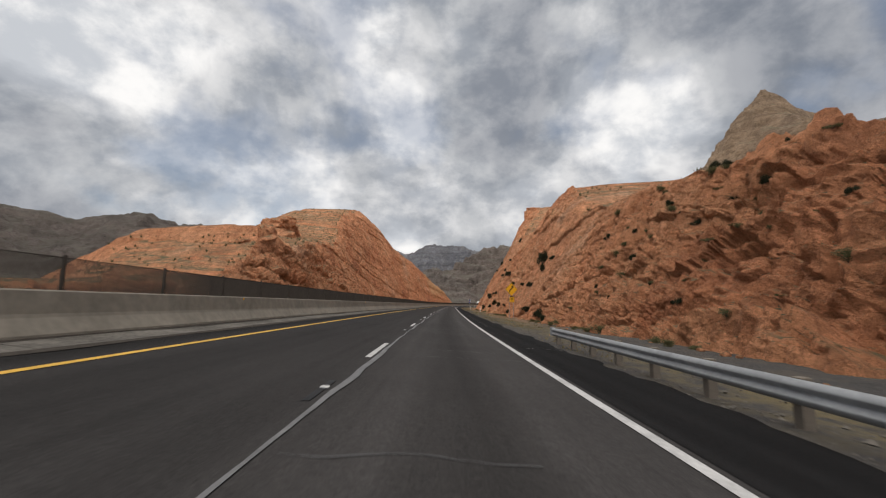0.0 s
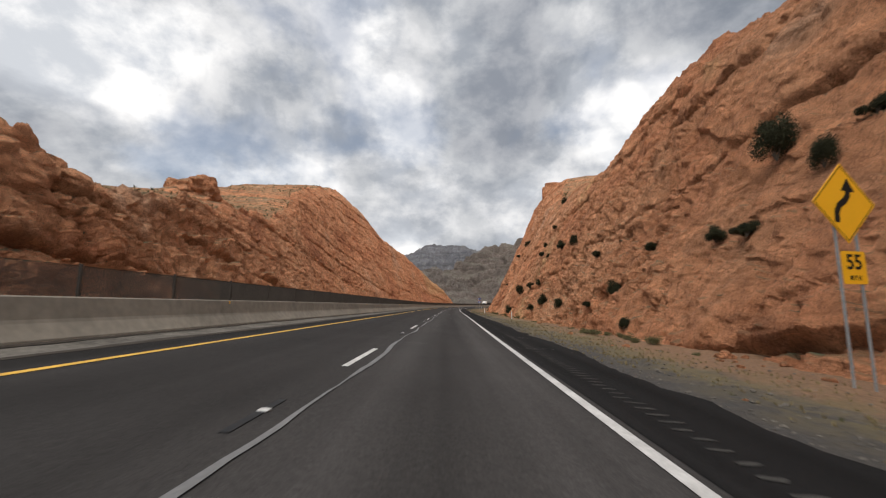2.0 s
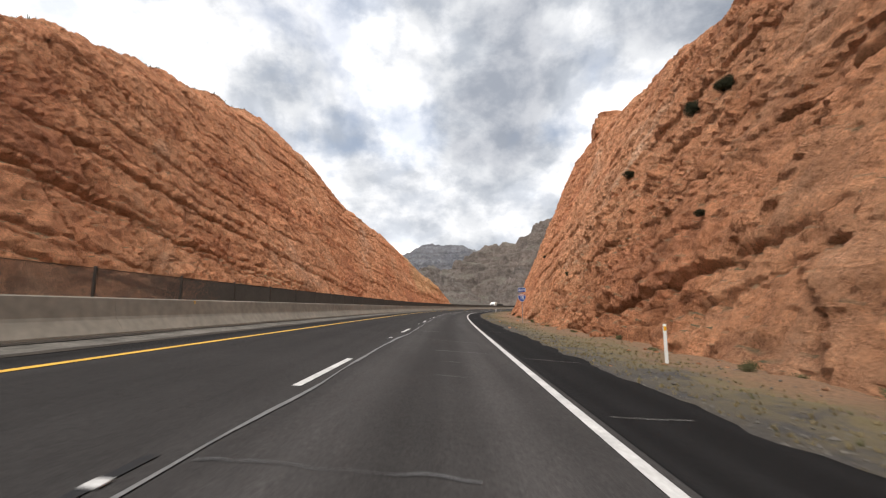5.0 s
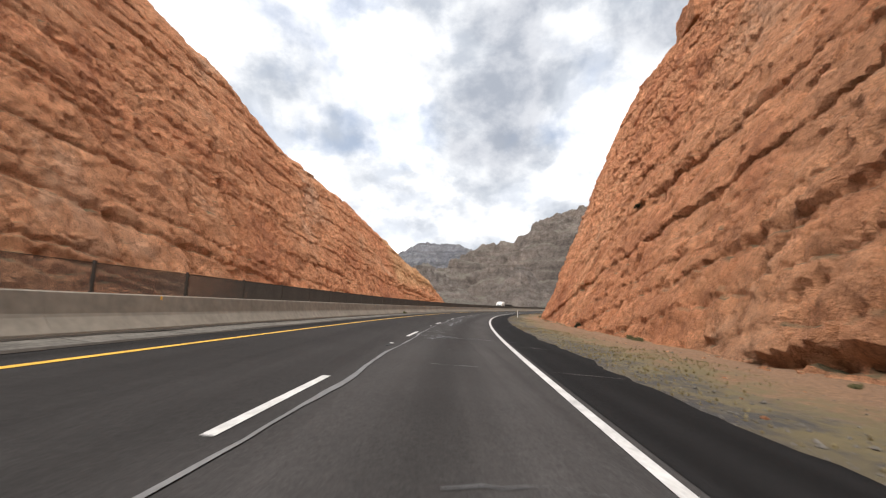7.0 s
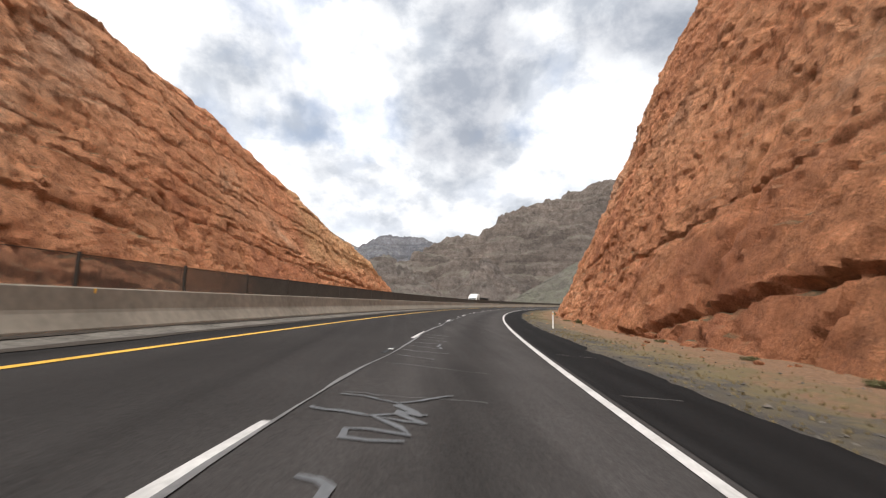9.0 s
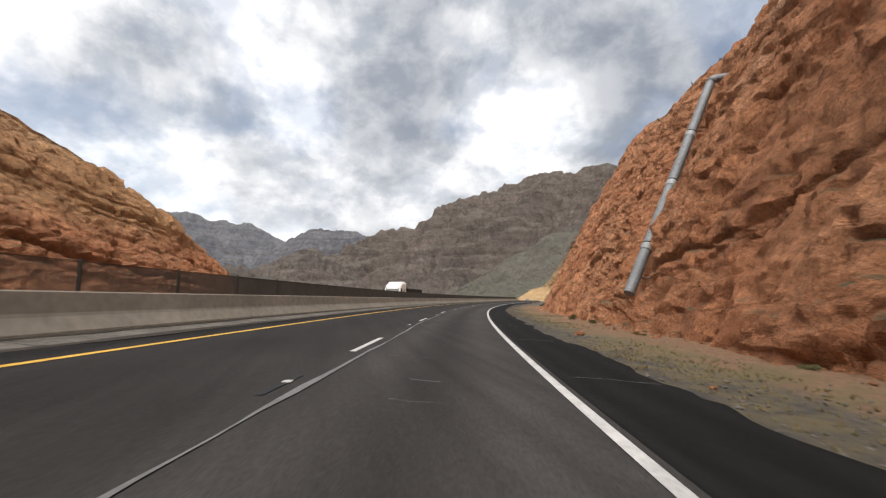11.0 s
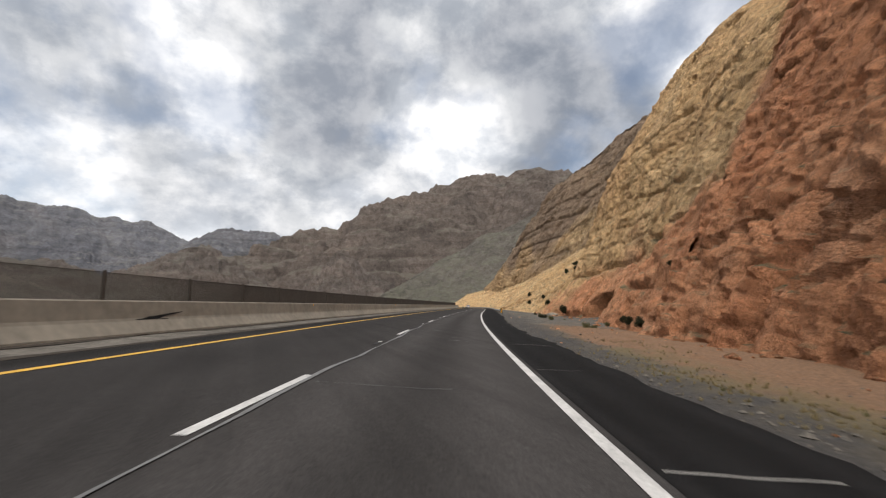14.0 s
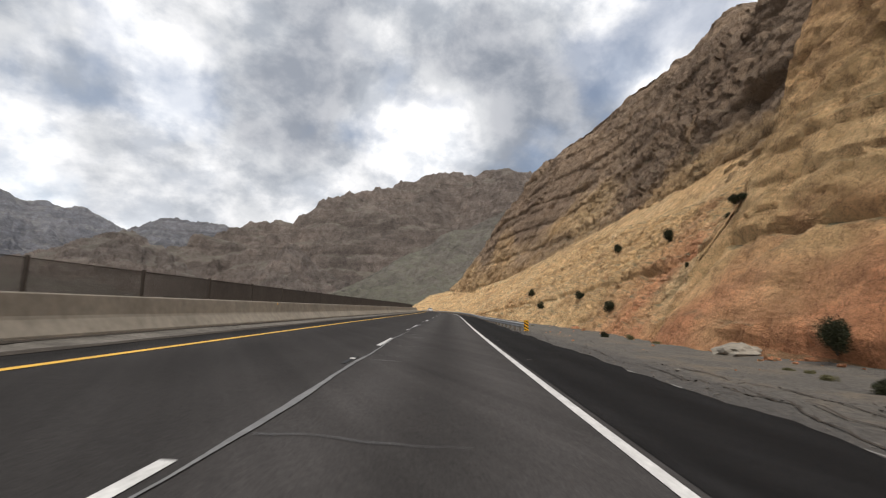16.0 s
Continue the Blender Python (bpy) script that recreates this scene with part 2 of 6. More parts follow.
    keep = ramp(noise_at(0.12, 4, 0.6), ((0.36, (0, 0, 0)), (0.50, (0.25, 0.25, 0.25) if scale >= 1 else (0, 0, 0))))
    inv = N("ShaderNodeInvert")
    L(lines[0], inv.inputs[1])
    jf = N("ShaderNodeMath")
    jf.operation = "MULTIPLY"
    L(inv.outputs[0], jf.inputs[0]), L(keep, jf.inputs[1])
    col = mix(jf.outputs[0], col, dark)
    L(col, b.inputs["Base Color"])
    hh = None
    amp = bump / scale
    for src, wgt in ((h1, 1.0 * amp), (h2, 1.15 * amp), (h3, 0.42 * amp), (lines[0], (0.25 if scale >= 1 else 0.1) * amp), (lines[1], 0.10 * amp), (f1, 0.22), (f2, 0.26)):
        s1 = N("ShaderNodeMath")
        s1.operation = "MULTIPLY_ADD"
        s1.inputs[1].default_value = wgt
        L(src, s1.inputs[0])
        if hh is None:
            s1.inputs[2].default_value = 0.0
        else:
            L(hh, s1.inputs[2])
        hh = s1.outputs[0]
    bp = N("ShaderNodeBump")
    bp.inputs["Strength"].default_value, bp.inputs["Distance"].default_value = 1.0, 1.0
    L(hh, bp.inputs["Height"]), L(bp.outputs[0], b.inputs["Normal"])
    return m



RED_TONES = ((0.44, 0.178, 0.095), (0.58, 0.25, 0.128), (0.645, 0.30, 0.156), (0.655, 0.325, 0.176), (0.68, 0.405, 0.258))
TAN_TONES = ((0.60, 0.375, 0.19), (0.70, 0.465, 0.235), (0.76, 0.54, 0.30))
RED = rock_material("red_sandstone", RED_TONES, (0.20, 0.085, 0.05), veg=(0.17, 0.155, 0.09), second=TAN_TONES)
GREY = rock_material("grey_limestone", ((0.235, 0.17, 0.125), (0.32, 0.236, 0.172), (0.43, 0.305, 0.205)), (0.11, 0.08, 0.062), scale=0.4, strata=0.16, veg=(0.22, 0.2, 0.13), bump=0.4, second=TAN_TONES)
FAR = rock_material("far_mountain_rock", ((0.175, 0.15, 0.135), (0.225, 0.19, 0.168), (0.28, 0.228, 0.195)), (0.095, 0.08, 0.076), scale=0.12, strata=0.12, veg=(0.22, 0.2, 0.165), bump=0.45)
MESA = rock_material("mesa_rock", ((0.165, 0.139, 0.122), (0.215, 0.179, 0.156), (0.27, 0.22, 0.188)), (0.085, 0.07, 0.064), scale=0.12, strata=0.12, veg=(0.21, 0.19, 0.15), bump=0.5)
RUBBLE = rock_material("rubble_slope_rock", ((0.145, 0.13, 0.114), (0.195, 0.176, 0.152), (0.25, 0.225, 0.19)), (0.10, 0.092, 0.08), scale=0.16, veg=(0.2, 0.195, 0.145), bump=0.45)
# distance haze painted as a bluish tint into the rock colour
HAZE_BLUE = rock_material("haze_tinted_far_rock", ((0.165, 0.17, 0.195), (0.21, 0.212, 0.232), (0.26, 0.25, 0.26)), (0.13, 0.125, 0.135), scale=0.07, strata=0.1, veg=(0.25, 0.245, 0.235), bump=0.45)
CONCRETE = plain("concrete", (0.225, 0.199, 0.162), 0.85, 0, 0.28, 0.45, 0.01)
PAN = plain("gutter_concrete", (0.115, 0.104, 0.09), 0.9, 0, 0.7, 1.3, 0.03)
WHITE = plain("white_road_paint", (0.47, 0.46, 0.445), 0.65, 0, 0.35, 2.5)
YELLOW = plain("yellow_road_paint", (0.58, 0.34, 0.05), 0.6, 0, 0.3, 2.0)
SEAL = plain("crack_sealant", (0.14, 0.138, 0.138), 0.6, 0, 0.4, 2.2)
WEB = plain("pale_web_sealant", (0.105, 0.109, 0.115), 0.55, 0, 0.25, 2.0)
PIPE = plain("dull_corrugated_steel", (0.25, 0.26, 0.27), 0.6, 0.45, 0.3, 0.7)
PIPE_PALE = plain("pale_steel_band", (0.31, 0.32, 0.325), 0.6, 0.3, 0.25, 2.0)
SEAL_OLD = plain("worn_crack_sealant", (0.095, 0.093, 0.094), 0.6, 0, 0.25, 1.2)
DUST = plain("dust_in_grooves", (0.22, 0.21, 0.195), 0.9, 0, 0.3, 3.0)
RUMBLE = plain("dusty_rumble_groove", (0.042, 0.04, 0.037), 0.9, 0, 0.5, 3.0)
DIRT = plain("dark_dirt", (0.045, 0.037, 0.03), 0.95, 0, 0.5, 4.0, 0.03)
GROOVE = plain("groove_shadow_tar", (0.016, 0.016, 0.017), 0.7)
STEEL = plain("galvanised_steel", (0.29, 0.295, 0.3), 0.55, 0.4, 0.25, 1.4)
POST = plain("weathered_post", (0.16, 0.135, 0.11), 0.8, 0, 0.25, 4.0)
MESH = plain("dark_fence_mesh", (0.065, 0.053, 0.044), 0.8, 0, 0.2, 1.0)
SIGN_Y = plain("yellow_sign_sheeting", (0.85, 0.42, 0.012), 0.45, 0, 0.06, 2)
SIGN_B = plain("blue_sign_sheeting", (0.012, 0.045, 0.23), 0.45, 0, 0.06, 2)
SIGN_R = plain("red_sign_sheeting", (0.36, 0.03, 0.03), 0.45, 0, 0.06, 2)
SIGN_W = plain("white_sign_sheeting", (0.78, 0.78, 0.76), 0.45, 0, 0.05, 2)
BLACK = plain("black_sign_ink", (0.012, 0.012, 0.012), 0.5)
JUNIPER = plain("dark_juniper_leaves", (0.034, 0.036, 0.018), 0.85, 0, 0.5, 2.5)
SCRUB = plain("grey_green_scrub", (0.125, 0.115, 0.055), 0.9, 0, 0.45, 2.5)
WEED = plain("low_green_weeds", (0.10, 0.10, 0.04), 0.9, 0, 0.4, 2.5)
DRY = plain("dry_grass", (0.21, 0.165, 0.082), 0.9, 0, 0.4, 2.5)
GRAVEL = plain("loose_gravel", (0.12, 0.107, 0.092), 0.9, 0, 0.6, 4.0)
BARK = plain("grey_bark", (0.11, 0.085, 0.065), 0.9, 0, 0.3, 5)
TRUCK_W = plain("white_truck_paint", (0.72, 0.70, 0.67), 0.35, 0, 0.05, 1)
GLASS_D = plain("dark_window_glass", (0.02, 0.03, 0.03), 0.08)
TARP = plain("black_trailer_tarp", (0.018, 0.018, 0.019), 0.6, 0, 0.3, 0.8)
CHROME = plain("dull_chrome", (0.5, 0.5, 0.5), 0.3, 0.9)
RUBBER = plain("black_rubber", (0.02, 0.02, 0.02), 0.8)


def road_material(name, color, bands, speck):
    """Asphalt with aggregate specks; bands: (offset, half width, gain) of the worn or oiled tracks along the road."""
    m, nt, b = material(name)
    N, L = nt.nodes.new, nt.links.new
    co = N("ShaderNodeTexCoord")

    def noise_at(sc, detail, rough=0.6):
        n = N("ShaderNodeTexNoise")
        n.inputs["Scale"].default_value, n.inputs["Detail"].default_value, n.inputs["Roughness"].default_value = sc, detail, rough
        L(co.outputs["Object"], n.inputs["Vector"])
        return n.outputs[0]

    def calc(op, *vals):
        n = N("ShaderNodeMath")
        n.operation = op
        for i, v in enumerate(vals):
            if isinstance(v, (int, float)):
                n.inputs[i].default_value = v
            else:
                L(v, n.inputs[i])
        return n.outputs[0]

    lane = N("ShaderNodeAttribute")
    lane.attribute_name = "offset"
    gain = calc("MULTIPLY_ADD", noise_at(0.35, 5), 0.5, 0.75)
    gain = calc("MULTIPLY", gain, calc("MULTIPLY_ADD", noise_at(42, 3, 0.85), speck, 1 - speck / 2))
    gain = calc("MULTIPLY", gain, calc("MULTIPLY_ADD", noise_at(16, 4, 0.8), 1.0, 0.5))
    mp = N("ShaderNodeMapping")
    mp.inputs["Scale"].default_value = (2.6, 0.05, 1)
    L(co.outputs["Object"], mp.inputs[0])
    sn = N("ShaderNodeTexNoise")
    sn.inputs["Scale"].default_value, sn.inputs["Detail"].default_value = 1.0, 5
    L(mp.outputs[0], sn.inputs["Vector"])
    gain = calc("MULTIPLY", gain, calc("MULTIPLY_ADD", sn.outputs[0], 0.7, 0.65))
    for off, half, g in bands:
        d = calc("DIVIDE", calc("ABSOLUTE", calc("SUBTRACT", lane.outputs["Fac"], off)), half)
        w = calc("EXPONENT", calc("MULTIPLY", calc("MULTIPLY", d, d), -1.0))
        gain = calc("MULTIPLY", gain, calc("MULTIPLY_ADD", w, g - 1.0, 1.0))
    mul = N("ShaderNodeVectorMath")
    mul.operation = "SCALE"
    mul.inputs[0].default_value = color
    L(gain, mul.inputs["Scale"]), L(mul.outputs[0], b.inputs["Base Color"])
    b.inputs["Roughness"].default_value = 0.92
    b.inputs["Specular IOR Level"].default_value = 0.06
    bp = N("ShaderNodeBump")
    bp.inputs["Strength"].default_value, bp.inputs["Distance"].default_value = 0.7, 0.012
    L(noise_at(45, 4, 0.8), bp.inputs["Height"]), L(bp.outputs[0], b.inputs["Normal"])
    return m


ASPHALT = road_material("asphalt", (0.049, 0.0455, 0.044), ((-0.1, 0.5, 0.74), (-6.25, 0.5, 0.45), (-2.3, 0.5, 0.85), (-4.2, 1.9, 0.62), (0.95, 0.4, 1.15), (-1.05, 0.35, 1.12)), 1.9)
SHOULDER = road_material("shoulder_asphalt", (0.0105, 0.0101, 0.0102), ((2.05, 0.12, 1.5), (2.65, 0.28, 1.35), (3.5, 0.2, 1.4)), 0.6)


def soil_material(name, tones, grass):
    m, nt, b = material(name)
    N, L = nt.nodes.new, nt.links.new
    co = N("ShaderNodeTexCoord")

    def noise_at(sc, detail, rough=0.65):
        n = N("ShaderNodeTexNoise")
        n.inputs["Scale"].default_value, n.inputs["Detail"].default_value, n.inputs["Roughness"].default_value = sc, detail, rough
        L(co.outputs["Object"], n.inputs["Vector"])
        return n.outputs[0]

    def ramp(fac, stops):
        r = N("ShaderNodeValToRGB")
        while len(r.color_ramp.elements) < len(stops):
            r.color_ramp.elements.new(0.5)
        for e, (p, c) in zip(r.color_ramp.elements, stops):
            e.position, e.color = p, (*c, 1)
        L(fac, r.inputs[0])
        return r.outputs[0]

    def mix(fac, a, c2, mode):
        x = N("ShaderNodeMixRGB")
        x.blend_type = mode
        if isinstance(fac, float):
            x.inputs[0].default_value = fac
        else:
            L(fac, x.inputs[0])
        L(a, x.inputs[1])
        if isinstance(c2, tuple):
            x.inputs[2].default_value = (*c2, 1)
        else:
            L(c2, x.inputs[2])
        return x.outputs[0]

    zone = N("ShaderNodeAttribute")
    zone.attribute_name = "soil"
    mid = N("ShaderNodeMath")
    mid.operation = "MULTIPLY_ADD"
    mid.inputs[1].default_value = 0.55
    L(noise_at(0.45, 7, 0.7), mid.inputs[0]), L(zone.outputs["Fac"], mid.inputs[2])
    col = ramp(mid.outputs[0], [(0.35 + 0.3 * i / (len(tones) - 1), c) for i, c in enumerate(tones)])
    col = mix(1.0, col, ramp(noise_at(9, 8, 0.8), ((0.34, (0.45, 0.45, 0.45)), (0.66, (1.55, 1.55, 1.55)))), "MULTIPLY")
    patch = N("ShaderNodeAttribute")
    patch.attribute_name = "grass"
    g = N("ShaderNodeMath")
    g.operation = "MULTIPLY"
    L(patch.outputs["Fac"], g.inputs[0]), L(ramp(noise_at(1.1, 6, 0.7), ((0.40, (0, 0, 0)), (0.56, (1, 1, 1)))), g.inputs[1])
    col = mix(g.outputs[0], col, grass, "MIX")
    peb = N("ShaderNodeTexVoronoi")
    peb.inputs["Scale"].default_value = 16
    L(co.outputs["Object"], peb.inputs["Vector"])
    col = mix(1.0, col, ramp(peb.outputs["Distance"], ((0.05, (1.2, 1.19, 1.17)), (0.25, (0.97, 0.97, 0.97)))), "MULTIPLY")
    L(col, b.inputs["Base Color"])
    b.inputs["Roughness"].default_value = 0.95
    bp = N("ShaderNodeBump")
    bp.inputs["Strength"].default_value, bp.inputs["Distance"].default_value = 0.9, 0.06
    L(noise_at(8, 7, 0.75), bp.inputs["Height"]), L(bp.outputs[0], b.inputs["Normal"])
    return m


VERGE = soil_material("roadside_soil", ((0.045, 0.041, 0.038), (0.085, 0.068, 0.049), (0.18, 0.10, 0.054)), (0.125, 0.096, 0.045))
PULLOUT = soil_material("pale_gravel_soil", ((0.06, 0.054, 0.048), (0.088, 0.078, 0.066), (0.15, 0.112, 0.074)), (0.15, 0.125, 0.075))
DESERT = soil_material("desert_soil", ((0.24, 0.22, 0.19), (0.27, 0.24, 0.2), (0.30, 0.25, 0.19)), (0.2, 0.18, 0.12))

# The road's line: stations in metres along the driven lane, u to the right of it
HEADING = np.array([(-100, 0.68), (0, 0.68), (40, -0.93), (80, -1.39), (120, -1.15), (150, -1.66), (170, -2.46), (190, -4.00), (205, -5.81), (220, -7.68), (235, -9.57), (255, -12.11), (275, -14.91), (295, -17.60), (315, -19.93), (335, -22.49), (355, -24.95), (375, -26.91), (395, -28.48), (420, -29.46), (445, -30.3), (480, -30.2), (520, -27.5), (560, -23), (620, -17), (900, -13), (1200, -13)], float)
ST = np.arange(-100, 1200.1, 0.5)
_h = np.radians(np.interp(ST, HEADING[:, 0], HEADING[:, 1]))
_i0 = int(np.argmin(np.abs(ST)))
LX, LY = np.cumsum(-np.sin(_h)) * 0.5, np.cumsum(np.cos(_h)) * 0.5
LX, LY = LX - LX[_i0], LY - LY[_i0]
BANK = 0.061


def at(s, u, z=0.0):
    """World places of stations s, offsets u and heights z, as an array (..., 3)."""
    s, u, z = np.broadcast_arrays(np.asarray(s, float), np.asarray(u, float), np.asarray(z, float))
    h = np.interp(s, ST, _h)
    return np.stack([np.interp(s, ST, LX) + u * np.cos(h), np.interp(s, ST, LY) + u * np.sin(h), z], -1)


def road_z(u):
    return -BANK * u


def grid_mesh(name, pts, mat, smooth=True, flip=False, parent=None, **attrs):
    """A sheet from an array (rows, columns, 3)."""
    a, b = pts.shape[:2]
    me = bpy.data.meshes.new(name)
    idx = np.arange(a * b).reshape(a, b)
    q = np.stack([idx[:-1, :-1], idx[:-1, 1:], idx[1:, 1:], idx[1:, :-1]], -1).reshape(-1, 4)
    if flip:
        q = q[:, ::-1]
    me.vertices.add(a * b), me.loops.add(q.size), me.polygons.add(len(q))
    me.vertices.foreach_set("co", np.ascontiguousarray(pts.reshape(-1), dtype=np.float32))
    me.loops.foreach_set("vertex_index", np.ascontiguousarray(q.reshape(-1), dtype=np.int32))
    me.polygons.foreach_set("loop_start", np.arange(len(q), dtype=np.int32) * 4)
    me.polygons.foreach_set("use_smooth", np.full(len(q), smooth))
    me.update(calc_edges=True)
    me.materials.append(mat)
    for key, values in attrs.items():
        me.attributes.new(key, "FLOAT", "POINT").data.foreach_set("value", np.ascontiguousarray(np.broadcast_to(values, (a, b)).reshape(-1), dtype=np.float32))
    ob = new(name, me)
    if parent is not None:
        ob.parent = parent
    return ob


def ribbon(name, s0, s1, ds, prof, mat, smooth=False, parent=None, **attrs):
    """A strip along the road with the profile [(u, z), ...] from right to left."""
    s = np.append(np.arange(s0, s1 - 1e-6, ds), s1)
    p = np.array(prof, float)
    return grid_mesh(name, at(s[:, None], p[None, :, 0], p[None, :, 1]), mat, smooth, False, parent, **attrs)


def part(name, bm, mat, parent, label=""):
    """One mesh under a thing or a part."""
    me = bpy.data.meshes.new(name)
    bm.to_mesh(me)
    bm.free()
    me.materials.append(mat)
    ob = new(name, me)
    ob.parent = parent
    return tagged(ob, label) if label else ob


def box(bm, x0, x1, y0, y1, z0, z1, bevel=0.0):
    vs = [bm.verts.new((x, y, z)) for z in (z0, z1) for x, y in ((x0, y0), (x1, y0), (x1, y1), (x0, y1))]
    fs = [bm.faces.new([vs[i] for i in f]) for f in ((3, 2, 1, 0), (4, 5, 6, 7), (0, 1, 5, 4), (1, 2, 6, 5), (2, 3, 7, 6), (3, 0, 4, 7))]
    if bevel:
        bmesh.ops.bevel(bm, geom=list({e for f in fs for e in f.edges}), offset=bevel, segments=2, affect="EDGES", profile=0.5)
    return bm


def tube(bm, path, radius, sides=8):
    """A tube along points; radius: one number or one for each point."""
    pts = [Vector(p) for p in path]
    rad = radius if isinstance(radius, (list, tuple)) else [radius] * len(pts)
    rings = []
    for i, p in enumerate(pts):
        d = (pts[min(i + 1, len(pts) - 1)] - pts[max(i - 1, 0)]).normalized()
        a = d.orthogonal().normalized()
        c = d.cross(a)
        rings.append([bm.verts.new(p + rad[i] * (math.cos(2 * math.pi * k / sides) * a + math.sin(2 * math.pi * k / sides) * c)) for k in range(sides)])
    for r, q in zip(rings, rings[1:]):
        for k in range(sides):
            bm.faces.new((r[k], r[(k + 1) % sides], q[(k + 1) % sides], q[k]))
    bm.faces.new(rings[0][::-1]), bm.faces.new(rings[-1])
    return bm


def thing(name, label, category, group="", kind=""):
    return tagged(new(name), label, category, group, kind)


def road_pose(s, u, z=0.0, turn=0.0):
    """A pose on the road: x to the right of the way, y ahead."""
    p = at(s, u, z)
    return Matrix.Translation(Vector(p)) @ Matrix.Rotation(float(np.interp(s, ST, _h)) + radians(turn), 4, "Z")


# Noise for shapes
def hash3(ix, iy, iz, seed):
    n = (ix.astype(np.int64) * 374761393 + iy.astype(np.int64) * 668265263 + iz.astype(np.int64) * 2147483647 + seed * 974711) & 0xFFFFFFFF
    n = ((n ^ (n >> 13)) * 1274126177) & 0xFFFFFFFF
    n = ((n ^ (n >> 16)) * 2246822519) & 0xFFFFFFFF
    return ((n ^ (n >> 15)) & 0xFFFFFF) / float(0x1000000)


def value3(p, seed=0):
    i = np.floor(p).astype(np.int64)
    f = p - i
    f = f * f * (3 - 2 * f)
    r = 0
    for dx in (0, 1):
        for dy in (0, 1):
            for dz in (0, 1):
                w = (f[..., 0] if dx else 1 - f[..., 0]) * (f[..., 1] if dy else 1 - f[..., 1]) * (f[..., 2] if dz else 1 - f[..., 2])
                r = r + w * hash3(i[..., 0] + dx, i[..., 1] + dy, i[..., 2] + dz, seed)
    return r * 2 - 1


def fbm3(p, octaves=5, seed=0, gain=0.5):
    r, a = 0, 1.0
    for o in range(octaves):
        r = r + a * value3(p * 2.0 ** o + 17.3 * o, seed + o)
        a *= gain
    return r


def cells3(p, seed=0):
    """Nearest cell: its random value, the distances to the nearest and second nearest seeds, and a tilted facet."""
    i = np.floor(p).astype(np.int64)
    fx, fy, fz = (p[..., k] - i[..., k] for k in range(3))
    d1 = np.full(p.shape[:-1], 9.0)
    d2, val, tilt = d1.copy(), np.zeros(p.shape[:-1]), np.zeros(p.shape[:-1])
    for dx in (-1, 0, 1):
        for dy in (-1, 0, 1):
            for dz in (-1, 0, 1):
                h = (hash3(i[..., 0] + dx, i[..., 1] + dy, i[..., 2] + dz, seed) * 0x1000000).astype(np.int64)
                hx, hy, hz = (h & 255) / 255.0, ((h >> 8) & 255) / 255.0, ((h >> 16) & 255) / 255.0
                ox, oy, oz = fx - dx - hx, fy - dy - hy, fz - dz - hz
                d = np.sqrt(ox * ox + oy * oy + oz * oz)
                near = d < d1
                d2 = np.where(near, d1, np.minimum(d2, d))
                val = np.where(near, ((h * 40503) & 65535) / 65535.0, val)
                tilt = np.where(near, (hy - 0.5) * ox + (hz - 0.5) * oy + (hx - 0.5) * oz, tilt)
                d1 = np.where(near, d, d1)
    return val, d1, d2, tilt


def normals(pts):
    a, b = np.gradient(pts, axis=0), np.gradient(pts, axis=1)
    n = np.cross(a, b)
    return n / (np.linalg.norm(n, axis=-1, keepdims=True) + 1e-9)


# Cliffs: station, base offset, base height, slope (rise over run), top height, slope behind the top in degrees
RIGHT = np.array([
    (-60, 17, -1, 0.62, 9, 9), (0, 14, -1, 0.75, 10, 9), (20, 12.4, -0.9, 0.95, 11, 9), (36, 11.3, -0.8, 1.3, 13, 6), (50, 10.6, -0.8, 1.7, 13.5, 5), (56, 10.45, -0.75, 1.75, 15.3, 5), (62, 10.3, -0.7, 1.8, 15, 5), (73, 10.1, -0.7, 1.8, 20, 4), (86, 9.9, -0.7, 1.8, 25.5, 4),
    (95, 9.8, -0.7, 1.8, 25.5, 3), (107, 9.7, -0.7, 1.8, 22, 5), (132, 9.5, -0.7, 1.8, 21, 10), (149, 9.5, -0.7, 1.8, 27.5, 6), (170, 10.3, -0.7, 1.8, 34, 5), (200, 11.8, -0.7, 1.8, 45, 3), (230, 11, -0.7, 1.85, 52, 3), (252, 10.3, -0.7, 2.0, 58, 2),
    (275, 10, -0.7, 2.45, 54, 0), (296.5, 9.8, -0.7, 2.4, 44, 2), (308.7, 9.75, -0.7, 1.8, 34, 10), (319.5, 9.7, -0.7, 1.68, 26, 18), (341.3, 9.8, -0.7, 1.95, 25, 22), (363, 10.3, -0.7, 1.9, 32, 14), (378, 11.3, -0.7, 1.8, 33, 10)], float)
RIGHT_FAR = np.array([
    (385, 11.9, -0.6, 1.75, 32, 12), (392, 12.4, -0.6, 1.6, 31, 16), (402, 14, -0.5, 1.5, 33, 20), (412, 16, -0.4, 1.4, 41, 22), (424, 15, -0.2, 1.35, 46, 12), (433, 13.8, 0, 1.3, 50, 2), (438.5, 13.9, 0, 1.3, 50, 0),
    (440, 13.9, 0, 1.25, 12, 46), (446, 14.4, -0.3, 1.0, 13, 44), (460, 13.6, -0.3, 0.95, 15, 43), (500, 10.8, -0.3, 0.9, 16, 36), (530, 9.6, -0.3, 0.85, 14, 32), (560, 9, -0.2, 0.8, 12, 30), (610, 8.5, 0, 0.75, 10, 24), (700, 9, 0, 0.6, 12, 12), (800, 10, 0, 0.5, 12, 10)], float)
